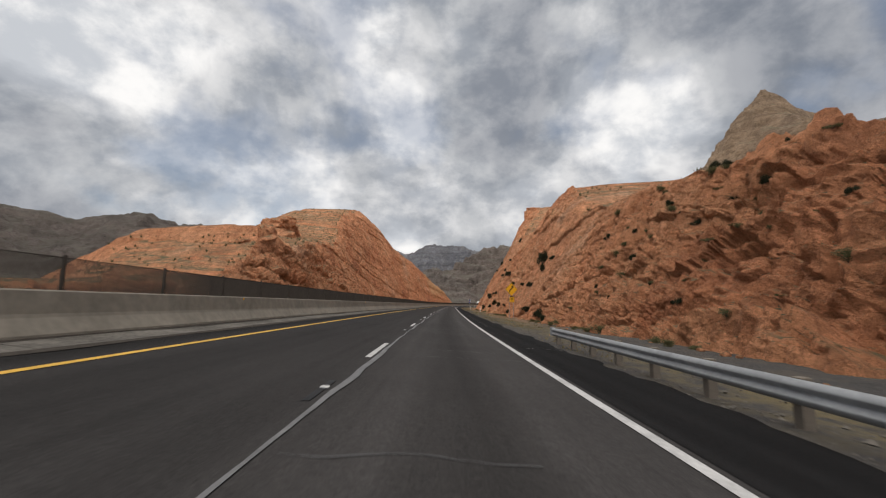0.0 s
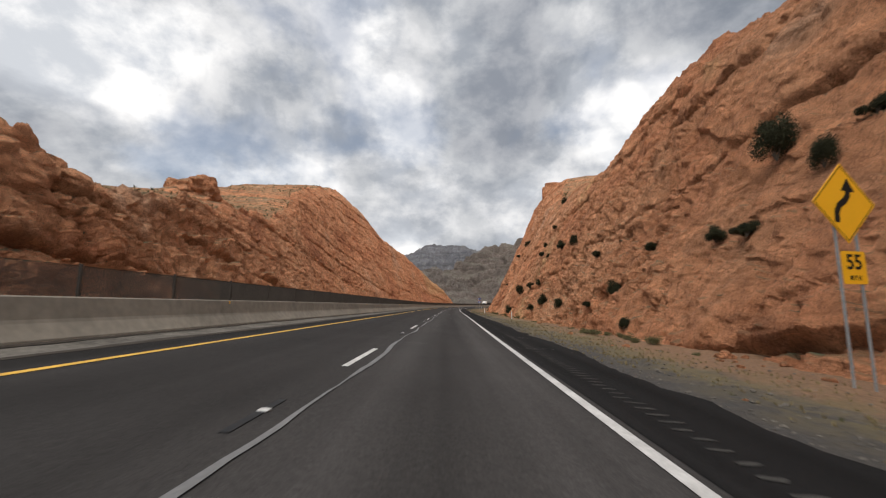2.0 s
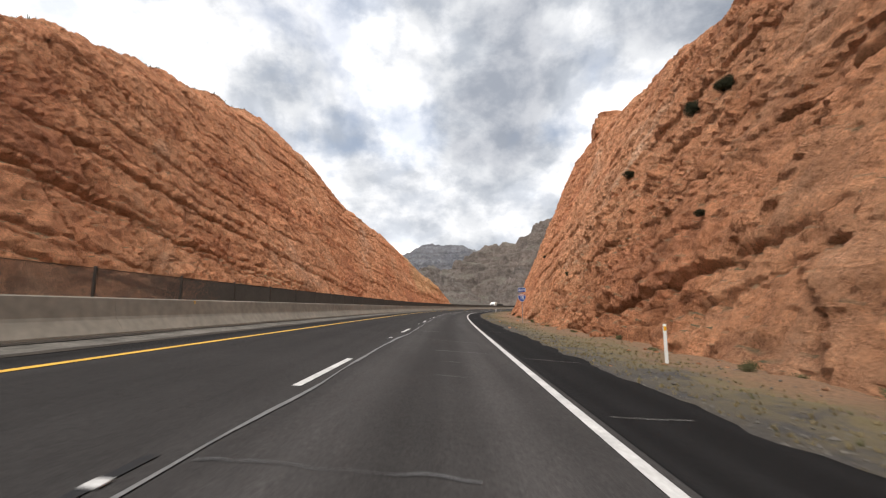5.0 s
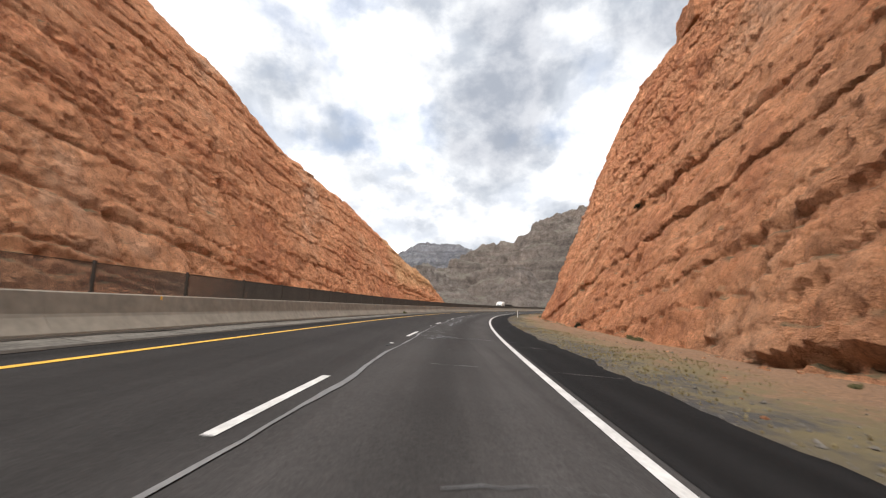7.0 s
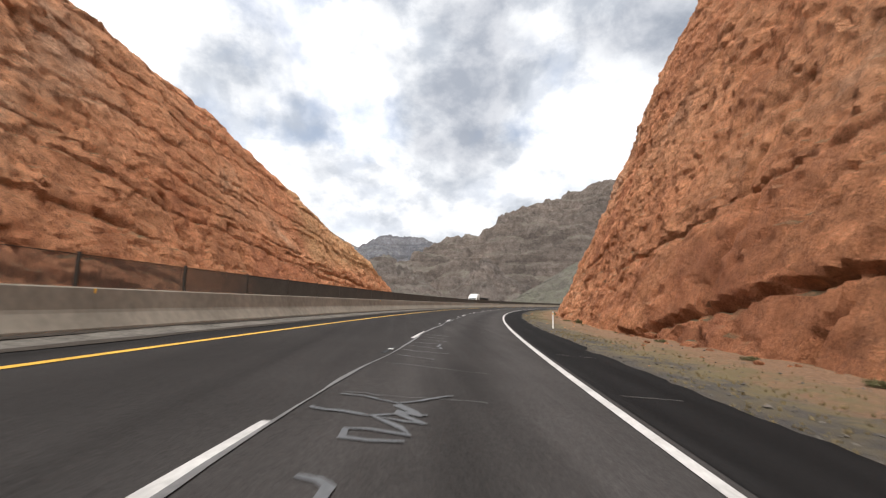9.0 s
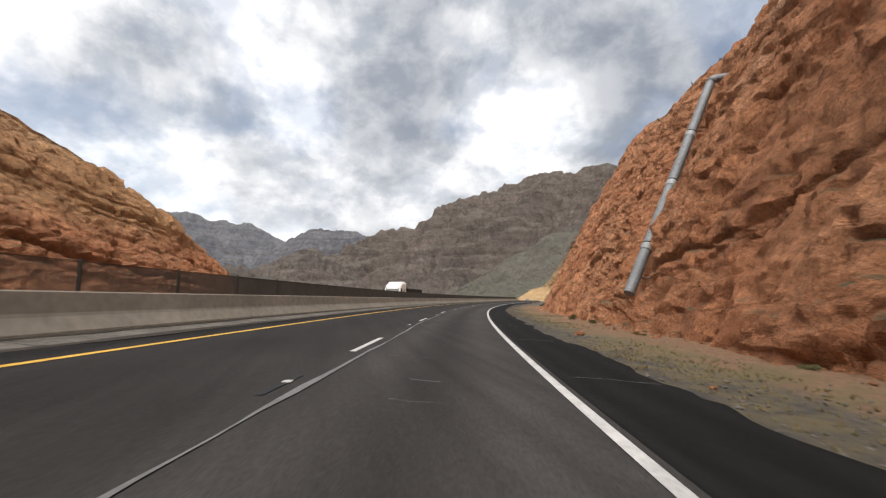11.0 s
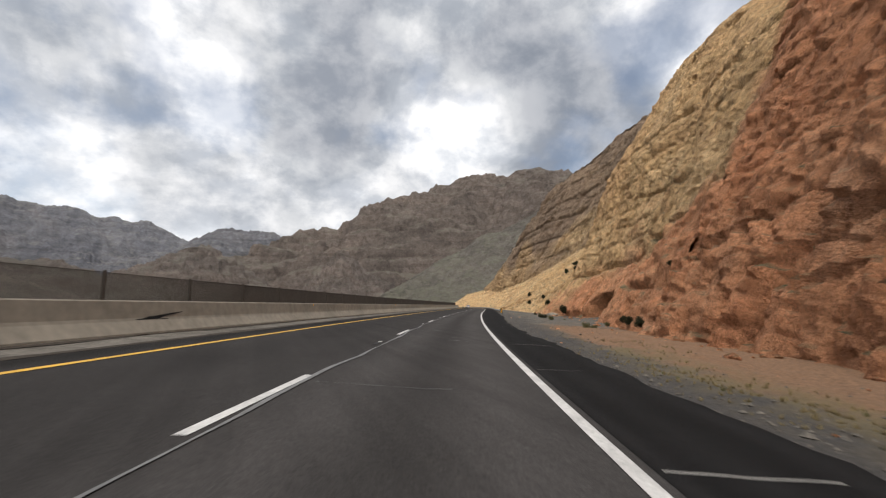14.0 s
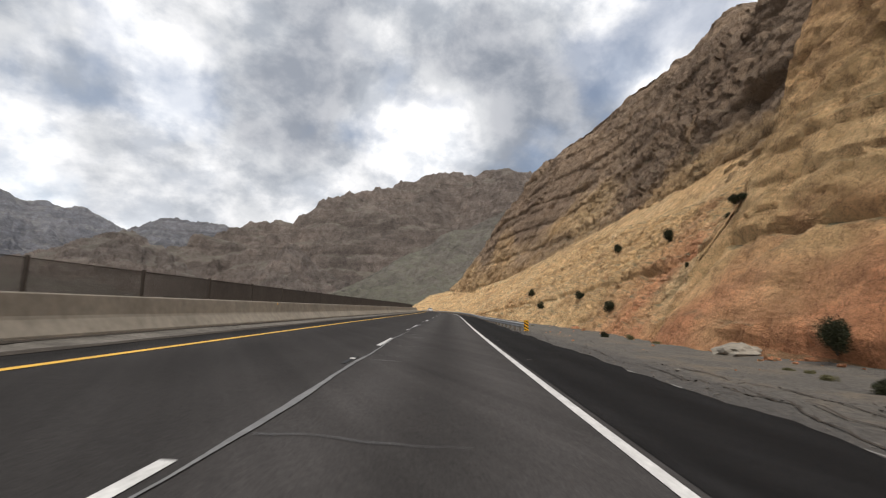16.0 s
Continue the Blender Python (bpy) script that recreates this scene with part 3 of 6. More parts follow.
BROWN = np.array([
    (436, 31, 9, 1.9, 64, 8), (470, 31, 11, 1.85, 62, 8), (495, 33, 12, 1.8, 64, 6), (510, 33, 12, 1.8, 80, 3), (524, 33, 12, 1.8, 84, 2), (535, 33, 12, 1.8, 82, 2), (550, 30, 11, 1.8, 86, 2), (558, 28, 10, 1.8, 85, 3), (570, 24, 8, 1.9, 76, 0), (588, 21, 6, 2.0, 71, 0),
    (597, 19, 5, 2.0, 70, 0), (599, 19, 5, 2.0, 66, 0), (610, 19, 5, 2.0, 56, 0), (622, 19, 4, 1.9, 50, 0), (630, 19, 4, 1.8, 38, 0), (650, 20, 3, 1.6, 26, 0), (690, 23, 2, 1.2, 18, 0)], float)
LEFT = np.array([
    (-40, 75, 1, 0.3, 3, 2), (0, 46, 1, 0.4, 2.5, 3), (30, 34, 1.0, 0.6, 2, 0), (46, 31, 1.0, 1.0, 1.8, -2), (57, 30, 1.2, 1.2, 3.2, -2), (66, 29.5, 1.6, 1.5, 7.5, -3), (80, 29.3, 2, 1.9, 15.5, -4), (88, 29.3, 2, 1.9, 12, 0), (102, 29.3, 2, 1.95, 14.5, 5), (120, 29.3, 2, 1.95, 19, 6), (136, 29.3, 2, 1.95, 19, 6),
    (152, 29.3, 2, 1.95, 25, 6), (165, 29.3, 2, 1.95, 32, 4), (180, 29.3, 2, 1.95, 38.5, 3), (207, 29.3, 2, 1.95, 47.5, 2), (232, 29.3, 2, 1.95, 53.5, 0), (246, 29.3, 2, 1.95, 48, -3), (258, 29.3, 2, 1.95, 37, -4), (283, 29.3, 2, 1.95, 30.5, -10), (294, 29.5, 2, 1.9, 27, -10), (304, 30, 2, 1.8, 22, -14), (312, 30.3, 2, 1.7, 18, -16), (320, 30.3, 1.5, 1.6, 15, -22), (327, 30.5, 1, 1.6, 11, -24), (332, 30.7, 0.5, 1.6, 6, -24), (336, 31.5, 0, 1.3, 2, -12), (345, 34, 0, 0.9, 0.8, -6)], float)
SURFACES = {}


def cliff(name, table, side, s0, s1, ds, dv, mat, label, back=60.0, seed=1, rough=1.0, dip=(0.25, 0.42, 0.87), cave=None, strips=0.5, wild_to=-1000.0, crack=0.33, bulge=0.0, groove=None, tint=None, grain=1.0, ledge=1.0, open_more=0.0, cut=1.0, knob=0.0, slots=(), fall=0.0):
    """A rock face swept along the road with dipping beds, joints, broken blocks and drill scars."""
    s = np.arange(s0, s1 + ds, ds)
    ub, zb, rise, top, slope = [np.interp(s, table[:, 0], table[:, k])[:, None] for k in range(1, 6)]
    jag = (fbm3(np.stack([s * 0.13 * grain, s * 0, s * 0], -1), 5, seed + 5, 0.6) / grain * (1.6 if grain < 1 else 1.0))[:, None]
    high = np.maximum(top + jag, zb + 0.6) - zb
    n_face = int(np.max(high) * math.sqrt(1 + 1 / 3.2) / dv)
    v = np.linspace(0, 1, n_face)[None, :]
    # the face eases off towards its upper edge
    lean = 1 + 0.10 * np.clip((v - 0.86) / 0.14, 0, 1) ** 2
    uu = ub + v * high / rise * lean
    zz = zb + v * high
    # an overhanging belly on the massive bluff
    wide = np.clip((s - 392) / 24, 0, 1) * np.clip((440.5 - s) / 2, 0, 1)
    uu = uu - bulge * wide[:, None] * np.interp(zz, [7, 14, 23, 35, 49], [0, 2.6, 6.2, 8, 9])
    w = (np.linspace(0, 1, 57)[1:] ** 1.8)[None, :] * back
    ub2 = uu[:, -1:] + w
    zb2 = zz[:, -1:] + w * np.tan(np.radians(slope)) + 0.5 * np.clip(w / 6, 0, 1) - fall * np.maximum(w - 24, 0)
    u = np.concatenate([ub - 1.2, uu, ub2, ub2[:, -1:] + 2], 1)
    z = np.concatenate([zb - 1.5, zz, zb2, zb2[:, -1:] - 90], 1)
    p0 = at(s[:, None], side * u, z)
    n = normals(p0)
    mid = n[len(s) // 2, n_face // 2]
    out = at(s[len(s) // 2], side, 0) - at(s[len(s) // 2], 0, 0)
    n = -n if float(mid @ out) > 0 else n
    p = p0 * grain
    dip = np.array(dip) / np.linalg.norm(dip)
    a1 = np.cross(dip, (1.0, 0.0, 0.0))
    a1 = a1 / np.linalg.norm(a1)
    a2 = np.cross(dip, a1)
    bed = np.stack([p @ a1, p @ a2, p @ dip], -1)
    wild = rough * (1 + 0.8 * np.clip((wild_to - s[:, None]) / 14, 0, 1))
    d = fbm3(p * 0.05, 4, seed) * 0.65
    warp = 0.5 * fbm3(p * 0.09, 2, seed + 9) + 0.22 * fbm3(p * 0.7, 3, seed + 10, 0.7)
    lay = bed[..., 2] + warp
    run = s[:, None] * grain + 0.22 * p[..., 2] + 0.8 * fbm3(p * 0.07, 2, seed + 14) + 0.28 * fbm3(p * 0.7, 3, seed + 15, 0.7)
    broken = np.clip(0.9 + 0.7 * value3(p * 0.045 + 31, seed + 77), 0.5, 1.5)
    wild = np.clip((wild_to - s[:, None]) / 16, 0, 1)
    # beds and cross joints part the face into blocks that stand proud or back; some joints gape
    for th, wide_, out_, lean_, deep, gape, key in ((6.3, 9.0, 0.42, 0.6, 0.85 * cut, crack, 3), (2.3, 2.7, 0.12, 0.2, 0.24 * cut, 0.7 * crack, 4)):
        k = np.floor(lay / th)
        zero = k * 0
        x = run / wide_ + 7.3 * hash3(k, zero, zero, seed + key)
        j = np.floor(x)
        f, g = lay / th - k, x - j
        r1, r2, r3 = (hash3(k, j, zero + q, seed + key) for q in (1, 2, 3))
        amount = rough * ledge * (1.0 if th > 4 else broken) * (1 + 0.9 * wild)
        d = d + amount * (out_ * (r1 - 0.5) + lean_ * ((f - 0.5) * (r2 - 0.5) + (g - 0.5) * (r3 - 0.5)))
        if deep:
            kb, jb = np.floor(lay / th + 0.5), np.floor(x + 0.5)
            patchy = value3(p * 0.06 + 9 * key, seed + key + 20)
            bed_open = np.clip(1.2 * patchy + 2.2 * hash3(kb, zero, zero, seed + key + 40) - 0.9 + open_more, 0, 1)
            joint_open = np.clip(1.2 * patchy + 2.2 * hash3(jb, k, zero, seed + key + 41) - 1.1 + open_more, 0, 1)
            e1, e2 = np.minimum(f, 1 - f) * th, np.minimum(g, 1 - g) * wide_
            d = d - deep * np.maximum(np.exp(-(e1 / gape) ** 2) * bed_open, np.exp(-(e2 / gape) ** 2) * joint_open)
    val, d1, d2, tilt = cells3(bed * np.array([0.22, 0.22, 0.2]) + 0.15 * fbm3(p * 0.3, 2, seed + 20)[..., None], seed + 30)
    d = d + rough * (1 + 2.2 * wild) * ((val - 0.5) * 0.25 + 0.42 * tilt) + knob * np.clip(0.75 - d1, -0.2, 0.6)
    val2, e1, e2, tilt2 = cells3(bed * np.array([0.68, 0.68, 0.5]) + 0.15 * fbm3(p * 0.8, 2, seed + 41)[..., None], seed + 50)
    d = d + rough * broken * (1 + 0.8 * wild) * ((val2 - 0.5) * 0.13 + 0.36 * tilt2) + 0.3 * knob * np.clip(0.75 - e1, -0.2, 0.6)
    val3, e1, e2, tilt3 = cells3(bed * np.array([1.5, 1.5, 1.15]), seed + 57)
    d = d + rough * broken * ((val3 - 0.5) * 0.11 + 0.3 * tilt3)
    d = d + (0.25 + 0.75 * broken) * fbm3(p * 0.9, 4, seed + 60, 0.68) * 0.15
    # natural ledges with undercut lips where no cut was made
    if wild_to > -900:
        lz = p[..., 2] + 1.6 * fbm3(p * 0.1, 3, seed + 33) + 0.25 * fbm3(p * 0.6, 2, seed + 34)
        f = lz / 3.3 - np.floor(lz / 3.3)
        lip = np.where(f < 0.84, (f / 0.84) ** 1.5, (1 - f) / 0.16)
        d = d + wild * 1.5 * (lip - 0.4) * np.clip(value3(p * 0.07 + 3, seed + 35) + 0.75, 0, 1.3)
    for s_a, s_b, z_a, z_b, deep in slots:
        f = (s[:, None] - s_a) / (s_b - s_a)
        away = (z - (z_a + (z_b - z_a) * f) - 0.35 * value3(p0 * 0.25, seed + 92)) / 0.3
        d = d - deep * np.exp(-away ** 2) * np.clip(4 * np.minimum(f, 1 - f) + 0.2, 0, 1) * ((f > -0.05) & (f < 1.05))
    # old drill scars run down the cut face
    line = np.stack([np.broadcast_to(s[:, None] * 0.95 + 0.2 * z, z.shape), z * 0.05, z * 0], -1)
    d = d + strips * 0.22 * value3(line, seed + 80) * np.clip(value3(p * 0.03 + 5, seed + 81) + 0.5, 0, 1)
    flat = np.concatenate([np.zeros(1), np.ones(n_face), 0.22 + 0 * w[0], np.zeros(1)])[None, :]
    d = d * flat / grain
    if cave:
        c0, c1, lip, deep = cave
        cs = np.clip(1 - np.abs((s[:, None] - (c0 + c1) / 2) / ((c1 - c0) / 2)) ** 4, 0, 1)
        roof = lip * (0.6 + 0.4 * cs) + 0.3 * value3(p0 * 0.5, seed + 90)
        d = d - deep * cs * np.clip((roof - z) / 0.05, 0, 1)
    p = p0 + n * d[..., None]
    if groove:
        g_s, g_z, g_ds, g_top, g_deep = groove
        away = (s[:, None] - g_s - (z - g_z) * g_ds) / 1.9
        d_groove = g_deep * np.exp(-away ** 2) * np.clip((g_top - z) / 4, 0, 1)
        p = p - n * d_groove[..., None]
    kind = tint(s[:, None] + 0 * z, z, p) if tint else np.zeros_like(z)
    ob = grid_mesh(name, p, mat, smooth=True, flip=side < 0, kind=kind)
    ob.data.set_sharp_from_angle(angle=radians(27))
    SURFACES[name] = (s, p, z)
    return tagged(ob, label, "cliff", kind="structure")


def on_cliff(name, s, z):
    """The place on a rock face at a station and height, and the way out of it."""
    ss, p, zz = SURFACES[name]
    i = int(np.argmin(np.abs(ss - s)))
    j = int(np.argmin(np.abs(p[i, :-2, 2] - z)))
    a = p[min(i + 2, len(ss) - 1), j] - p[max(i - 2, 0), j]
    b = p[i, min(j + 2, p.shape[1] - 3)] - p[i, max(j - 2, 0)]
    n = Vector(np.cross(a, b)).normalized()
    return Vector(p[i, j]), n


def tint_right(s, z, p):
    """Share of tan rock: pale patches in the first cut, the tan bluff with its redder foot."""
    n1 = fbm3(p * 0.09, 3, 7)
    tan = np.clip((s - 386 - 0.5 * np.maximum(z - 8, 0) + 3 * n1) / 3, 0, 1)
    foot = np.clip(0.42 + (z - 6 + 7 * fbm3(p * 0.12, 4, 8)) / 7, 0.08, 1)
    foot = np.maximum(foot, np.clip((s - 446) / 10, 0, 1))
    pale = np.clip(3.0 * (fbm3(p * np.array([0.10, 0.10, 0.045]), 3, 12) - 0.62), 0, 0.6) * (s > 70) * (s < 130)
    return np.maximum(tan * foot, pale)


def tint_left(s, z, p):
    return np.clip((s - 296 + 4 * fbm3(p * 0.15, 3, 7)) / 10, 0, 0.5) * np.clip((z - 7) / 3, 0, 1)


def tint_brown(s, z, p):
    foot = np.interp(s, BROWN[:, 0], BROWN[:, 2])
    return np.clip(0.8 - (z - foot - 8 + 14 * fbm3(p * 0.06, 4, 9)) / 24, 0.06, 0.75)


cliff("cliff_red", RIGHT, 1, -14, 386, 0.27, 0.31, RED, "orange-red sandstone road cut with cracks, ledges and dark shrubs", 70, seed=1, dip=(0.0, 0.2, 0.98), wild_to=48.0, crack=0.2, tint=tint_right, groove=(311.1, 1.5, 0.44, 24, 2.6), strips=1.3, open_more=0.15, cut=0.95)
cliff("cliff_tan", RIGHT_FAR, 1, 385.5, 800, 0.40, 0.33, RED, "tan and orange sandstone bluff with a shallow cave at its foot", 55, seed=5, rough=0.75, cave=(410.5, 420.5, 2.7, 5.0), dip=(0.05, 0.05, 0.99), strips=0.1, bulge=1.0, tint=tint_right, crack=0.35, knob=0.55, slots=((393, 406, 2.7, 3.2, 0.9), (396, 411, 6.6, 9.4, 0.8), (398, 420, 13, 16, 0.6)))
cliff("cliff_brown", BROWN, 1, 436, 690, 0.65, 0.65, GREY, "dark brown broken limestone crags above the tan slope", 40, seed=7, rough=1.3, dip=(0.05, 0.06, 0.99), strips=0.0, crack=0.4, tint=tint_brown, grain=0.6, ledge=1.9, open_more=0.35)
cliff("cliff_left", LEFT, -1, 0, 345, 0.33, 0.36, RED, "orange sandstone road cut beyond the opposite carriageway", 90, seed=2, dip=(0.0, 0.16, 0.98), strips=1.3, wild_to=128.0, crack=0.3, cut=1.6, tint=tint_left, rough=0.8, open_more=0.4, fall=0.45)


def ridge(name, crest, width_front, width_back, mat, label, seed, rough=0.12, steps=(150, 110), terrace=0.0, power=1.15, size=90.0, base=-3.0, blocks=0.0, steep_end=1.0, tan=0.0):
    """A mountain ridge through a few crest points (x, y, height) with gullies and beds."""
    c = np.array(crest, float)
    t = np.concatenate([[0], np.cumsum(np.linalg.norm(np.diff(c[:, :2], axis=0), axis=1))])
    a = np.linspace(0, t[-1], steps[0])
    cx, cy, cz = [np.interp(a, t, c[:, k]) for k in range(3)]
    cz = cz * (1 + 0.05 * fbm3(np.stack([a / size * 2.2, a * 0, a * 0], -1), 5, seed + 1))
    way = np.array([c[-1, 1] - c[0, 1], -(c[-1, 0] - c[0, 0])]) / np.linalg.norm(c[-1, :2] - c[0, :2])
    eye = np.array([40.0, 300.0]) - c[:, :2].mean(0)
    way = way if way @ eye > 0 else -way
    b = np.linspace(-1, 1, steps[1]) + 1e-4
    front = width_front * np.interp(a / t[-1], [0, 0.6, 0.76, 1], [1, 1, steep_end, steep_end])
    reach = np.where(b[None, :] > 0, front[:, None], width_back)
    x = cx[:, None] + way[0] * b[None, :] * reach
    y = cy[:, None] + way[1] * b[None, :] * reach
    g = np.stack([x, y, 0 * x], -1) / size
    gully = 1 - np.abs(fbm3(g * 1.3, 5, seed + 2))
    h = np.clip(1 - np.abs(b), 0, 1)[None, :] ** power
    z = (cz[:, None] - base) * np.clip(h * (1 + rough * 2.2 * (gully - 0.75) * (1 - h ** 3)), 0, 1.2)
    z = z + rough * 0.5 * size * fbm3(g * 3.1, 5, seed + 3, 0.6) * np.clip(h * 3, 0, 1) * np.clip((1 - h) * 6 + 0.15, 0, 1)
    if terrace:
        k = z / terrace + 1.1 * fbm3(g * 1.5, 3, seed + 4)
        f = k - np.floor(k)
        z = z + terrace * 0.55 * (np.clip((f - 0.5) / 0.22, 0, 1) - f)
    if blocks:
        q = np.stack([x, y, z * 1.6], -1) / blocks
        val, d1, d2, tilt = cells3(q + 0.3 * fbm3(q * 2, 2, seed + 8)[..., None], seed + 9)
        z = z + blocks * (0.14 * (val - 0.5) + 0.22 * tilt) * np.clip(h * 3, 0, 1)
        val, d1, d2, tilt = cells3(q * 3.1, seed + 11)
        z = z + blocks * (0.05 * (val - 0.5) + 0.09 * tilt) * np.clip(h * 3, 0, 1)
    z = z + base
    ends = np.clip(np.minimum(a, t[-1] - a) / (0.06 * t[-1]), 0, 1)[:, None]
    z = base - 6 + (z - base + 6) * ends
    pts = np.stack([x, y, z], -1)
    kind = np.zeros_like(z) + tan
    if mat == GREY:
        kind = np.maximum(np.clip(0.7 - z / 30.0, 0, 1) * np.clip(fbm3(g * 2.0, 3, seed + 6) + 0.5, 0, 1), tan * np.clip(0.75 + 0.6 * fbm3(g * 3.0, 3, seed + 7), 0, 1) * np.clip((420 - y) / 60, 0, 1))
    flip = bool(normals(pts)[steps[0] // 2, steps[1] // 2, 2] < 0)
    ob = grid_mesh(name, pts, mat, True, flip, kind=kind)
    ob.data.set_sharp_from_angle(angle=radians(30))
    return tagged(ob, label, "mountain", kind="structure")


# Ground and carriageways
gx = np.concatenate([np.linspace(-4500, -500, 30), np.linspace(-460, 700, 60), np.linspace(760, 4500, 30)])
gy = np.concatenate([np.linspace(-4500, -300, 25), np.linspace(-260, 1500, 80), np.linspace(1560, 4500, 30)])
GX, GY = np.meshgrid(gx, gy, indexing="ij")
ground = grid_mesh("ground", np.stack([GX, GY, -2.2 + 0.35 * fbm3(np.stack([GX, GY, 0 * GX], -1) * 0.02, 3, 3)], -1), DESERT, grass=np.full(GX.shape, 0.8), soil=np.full(GX.shape, 0.2))
tagged(ground, "grey-brown desert ground with sparse scrub", "ground", kind="structure")
U_EDGE, U_LANE, U_MEDIAN = 1.755, -1.873, -5.536
S0, S1 = -60.0, 860.0
STATIONS = np.append(np.arange(S0, 470, 1.5), np.arange(470, S1 + 1, 4.0))


def strip(name, us, zs, mat, parent=None, **attrs):
    us, zs = np.array(us, float), np.array(zs, float)
    return grid_mesh(name, at(STATIONS[:, None], us[None, :], zs[None, :]), mat, False, False, parent, **attrs)


us = np.linspace(1.95, -6.7, 30)
road = strip("road", us, road_z(us), ASPHALT, offset=us[None, :])
tagged(road, "worn grey asphalt carriageway with two lanes", "road", kind="structure")
us = np.linspace(3.72, 1.93, 10)
sh_s = np.append(np.arange(S0, 470, 0.35), STATIONS[STATIONS > 470])
wob = 0.16 * fbm3(np.stack([sh_s * 0.6, sh_s * 0, sh_s * 0], -1), 5, 5, 0.65)[:, None] * (us > 3.6)[None, :]
wob = wob + np.interp(sh_s, [394, 412, 470, 505], [0, 0.8, 0.85, 0.1])[:, None] * np.clip((us - 1.93) / 1.79, 0, 1)[None, :]
shoulder = grid_mesh("shoulder", at(sh_s[:, None], us[None, :] + wob, road_z(us)[None, :] + 0.004), SHOULDER, False, False, None, offset=us[None, :])
tagged(shoulder, "dark asphalt shoulder beside the white edge line", "shoulder", kind="structure")
us = np.concatenate([np.linspace(24, 12, 9), np.linspace(11, 3.4, 40)])
sg = np.arange(S0, 600, 0.5)
zv = np.interp(us, [3.4, 3.8, 6, 9, 12, 24], [road_z(3.4) - 0.03, road_z(3.8) - 0.05, -0.42, -0.62, -0.75, -0.7])
pv = at(sg[:, None], us[None, :], zv[None, :])
pv[..., 2] += (0.10 * fbm3(pv * 0.5, 4, 11) + 0.05 * fbm3(pv * 2.0, 3, 12)) * np.clip((us - 3.9) / 2, 0, 1)[None, :]
grass_w = np.clip(1.15 - np.abs(us[None, :] - 6.0) / 2.4 + 0.5 * value3(pv * 0.11, 13), 0, 1) * (sg[:, None] < 375)
soil_w = np.clip((us[None, :] - 4.6) / 5.0, 0, 0.5) * np.interp(sg, [0, 24, 60, 380, 400], [0.15, 0.25, 0.9, 1.0, 0.45])[:, None] + 0.0 * pv[..., 0]
cut = int(np.argmin(np.abs(sg - 396)))
verge = grid_mesh("verge", pv[:cut + 1], VERGE, True, False, None, grass=grass_w[:cut + 1], soil=soil_w[:cut + 1])
pull = grid_mesh("pull_out", pv[cut:], PULLOUT, True, False, None, grass=grass_w[cut:], soil=soil_w[cut:])
tagged(pull, "pale grey gravel pull-out below the tan bluff", "verge", kind="structure")
tagged(verge, "sandy gravel verge with dry grass at the foot of the rock", "verge", kind="structure")
VERGE_S, VERGE_P = sg, pv


def verge_z(s, u):
    i = int(np.clip(np.argmin(np.abs(VERGE_S - s)), 0, len(VERGE_S) - 1))
    j = int(np.argmin(np.abs(us_verge - u)))
    return float(VERGE_P[i, j, 2])


us_verge = us
far_v = ribbon("verge_far", 598, S1, 4, [(24, -0.7), (9, -0.62), (3.4, road_z(3.4) - 0.03)], VERGE, grass=np.zeros((1, 3)), soil=np.full((1, 3), 0.1))
tagged(far_v, "sandy gravel verge beside the road", "verge", kind="structure")
us = np.array([-10.6, -11.5, -14.9, -18.3, -21.0])
other = strip("opposite_road", us, -0.05 + 0.0 * us, ASPHALT, offset=us[None, :] + 30)
tagged(other, "grey asphalt carriageway for the opposite traffic", "road", kind="structure")
us = np.array([-21.0, -24, -28, -34, -60, -140])
slope_l = strip("opposite_verge", us, np.array([-0.06, 0.3, 0.9, 1.0, 0.2, -1.6]), VERGE, grass=np.full((1, 6), 0.5), soil=np.full((1, 6), 0.3))
tagged(slope_l, "sandy ground beyond the opposite carriageway", "verge", kind="structure")

# Markings
edge = ribbon("edge_line", S0, S1, 1.5, [(U_EDGE + 0.075, road_z(U_EDGE + 0.075) + 0.009), (U_EDGE - 0.075, road_z(U_EDGE - 0.075) + 0.009)], WHITE, parent=road)
yell = ribbon("median_line", S0, S1, 1.5, [(U_MEDIAN + 0.075, road_z(U_MEDIAN + 0.075) + 0.008), (U_MEDIAN - 0.075, road_z(U_MEDIAN - 0.075) + 0.008)], YELLOW, parent=road)
for k in range(-4, 55):
    s = 8.95 + 12.19 * k
    ribbon("lane_dash", s, s + 3.05, 1.1, [(U_LANE + 0.06, road_z(U_LANE + 0.06) + 0.008), (U_LANE - 0.06, road_z(U_LANE - 0.06) + 0.008)], WHITE, parent=road)


def sealed_crack(name, s, u, wide, mat, lift, parent):
    """A poured line of sealant through stations s and offsets u."""
    s, u, wide = np.asarray(s, float), np.asarray(u, float), np.broadcast_to(wide, np.shape(s))
    ds, du = np.gradient(s), np.gradient(u)
    ln = np.hypot(ds, du) + 1e-9
    ns, nu = -du / ln, ds / ln
    zz = road_z(u) + lift
    a = at(s - ns * wide / 2, u - nu * wide / 2, zz)
    b = at(s + ns * wide / 2, u + nu * wide / 2, zz)
    ob = grid_mesh(name, np.stack([b, a], 1), mat, False, False, parent)
    return ob


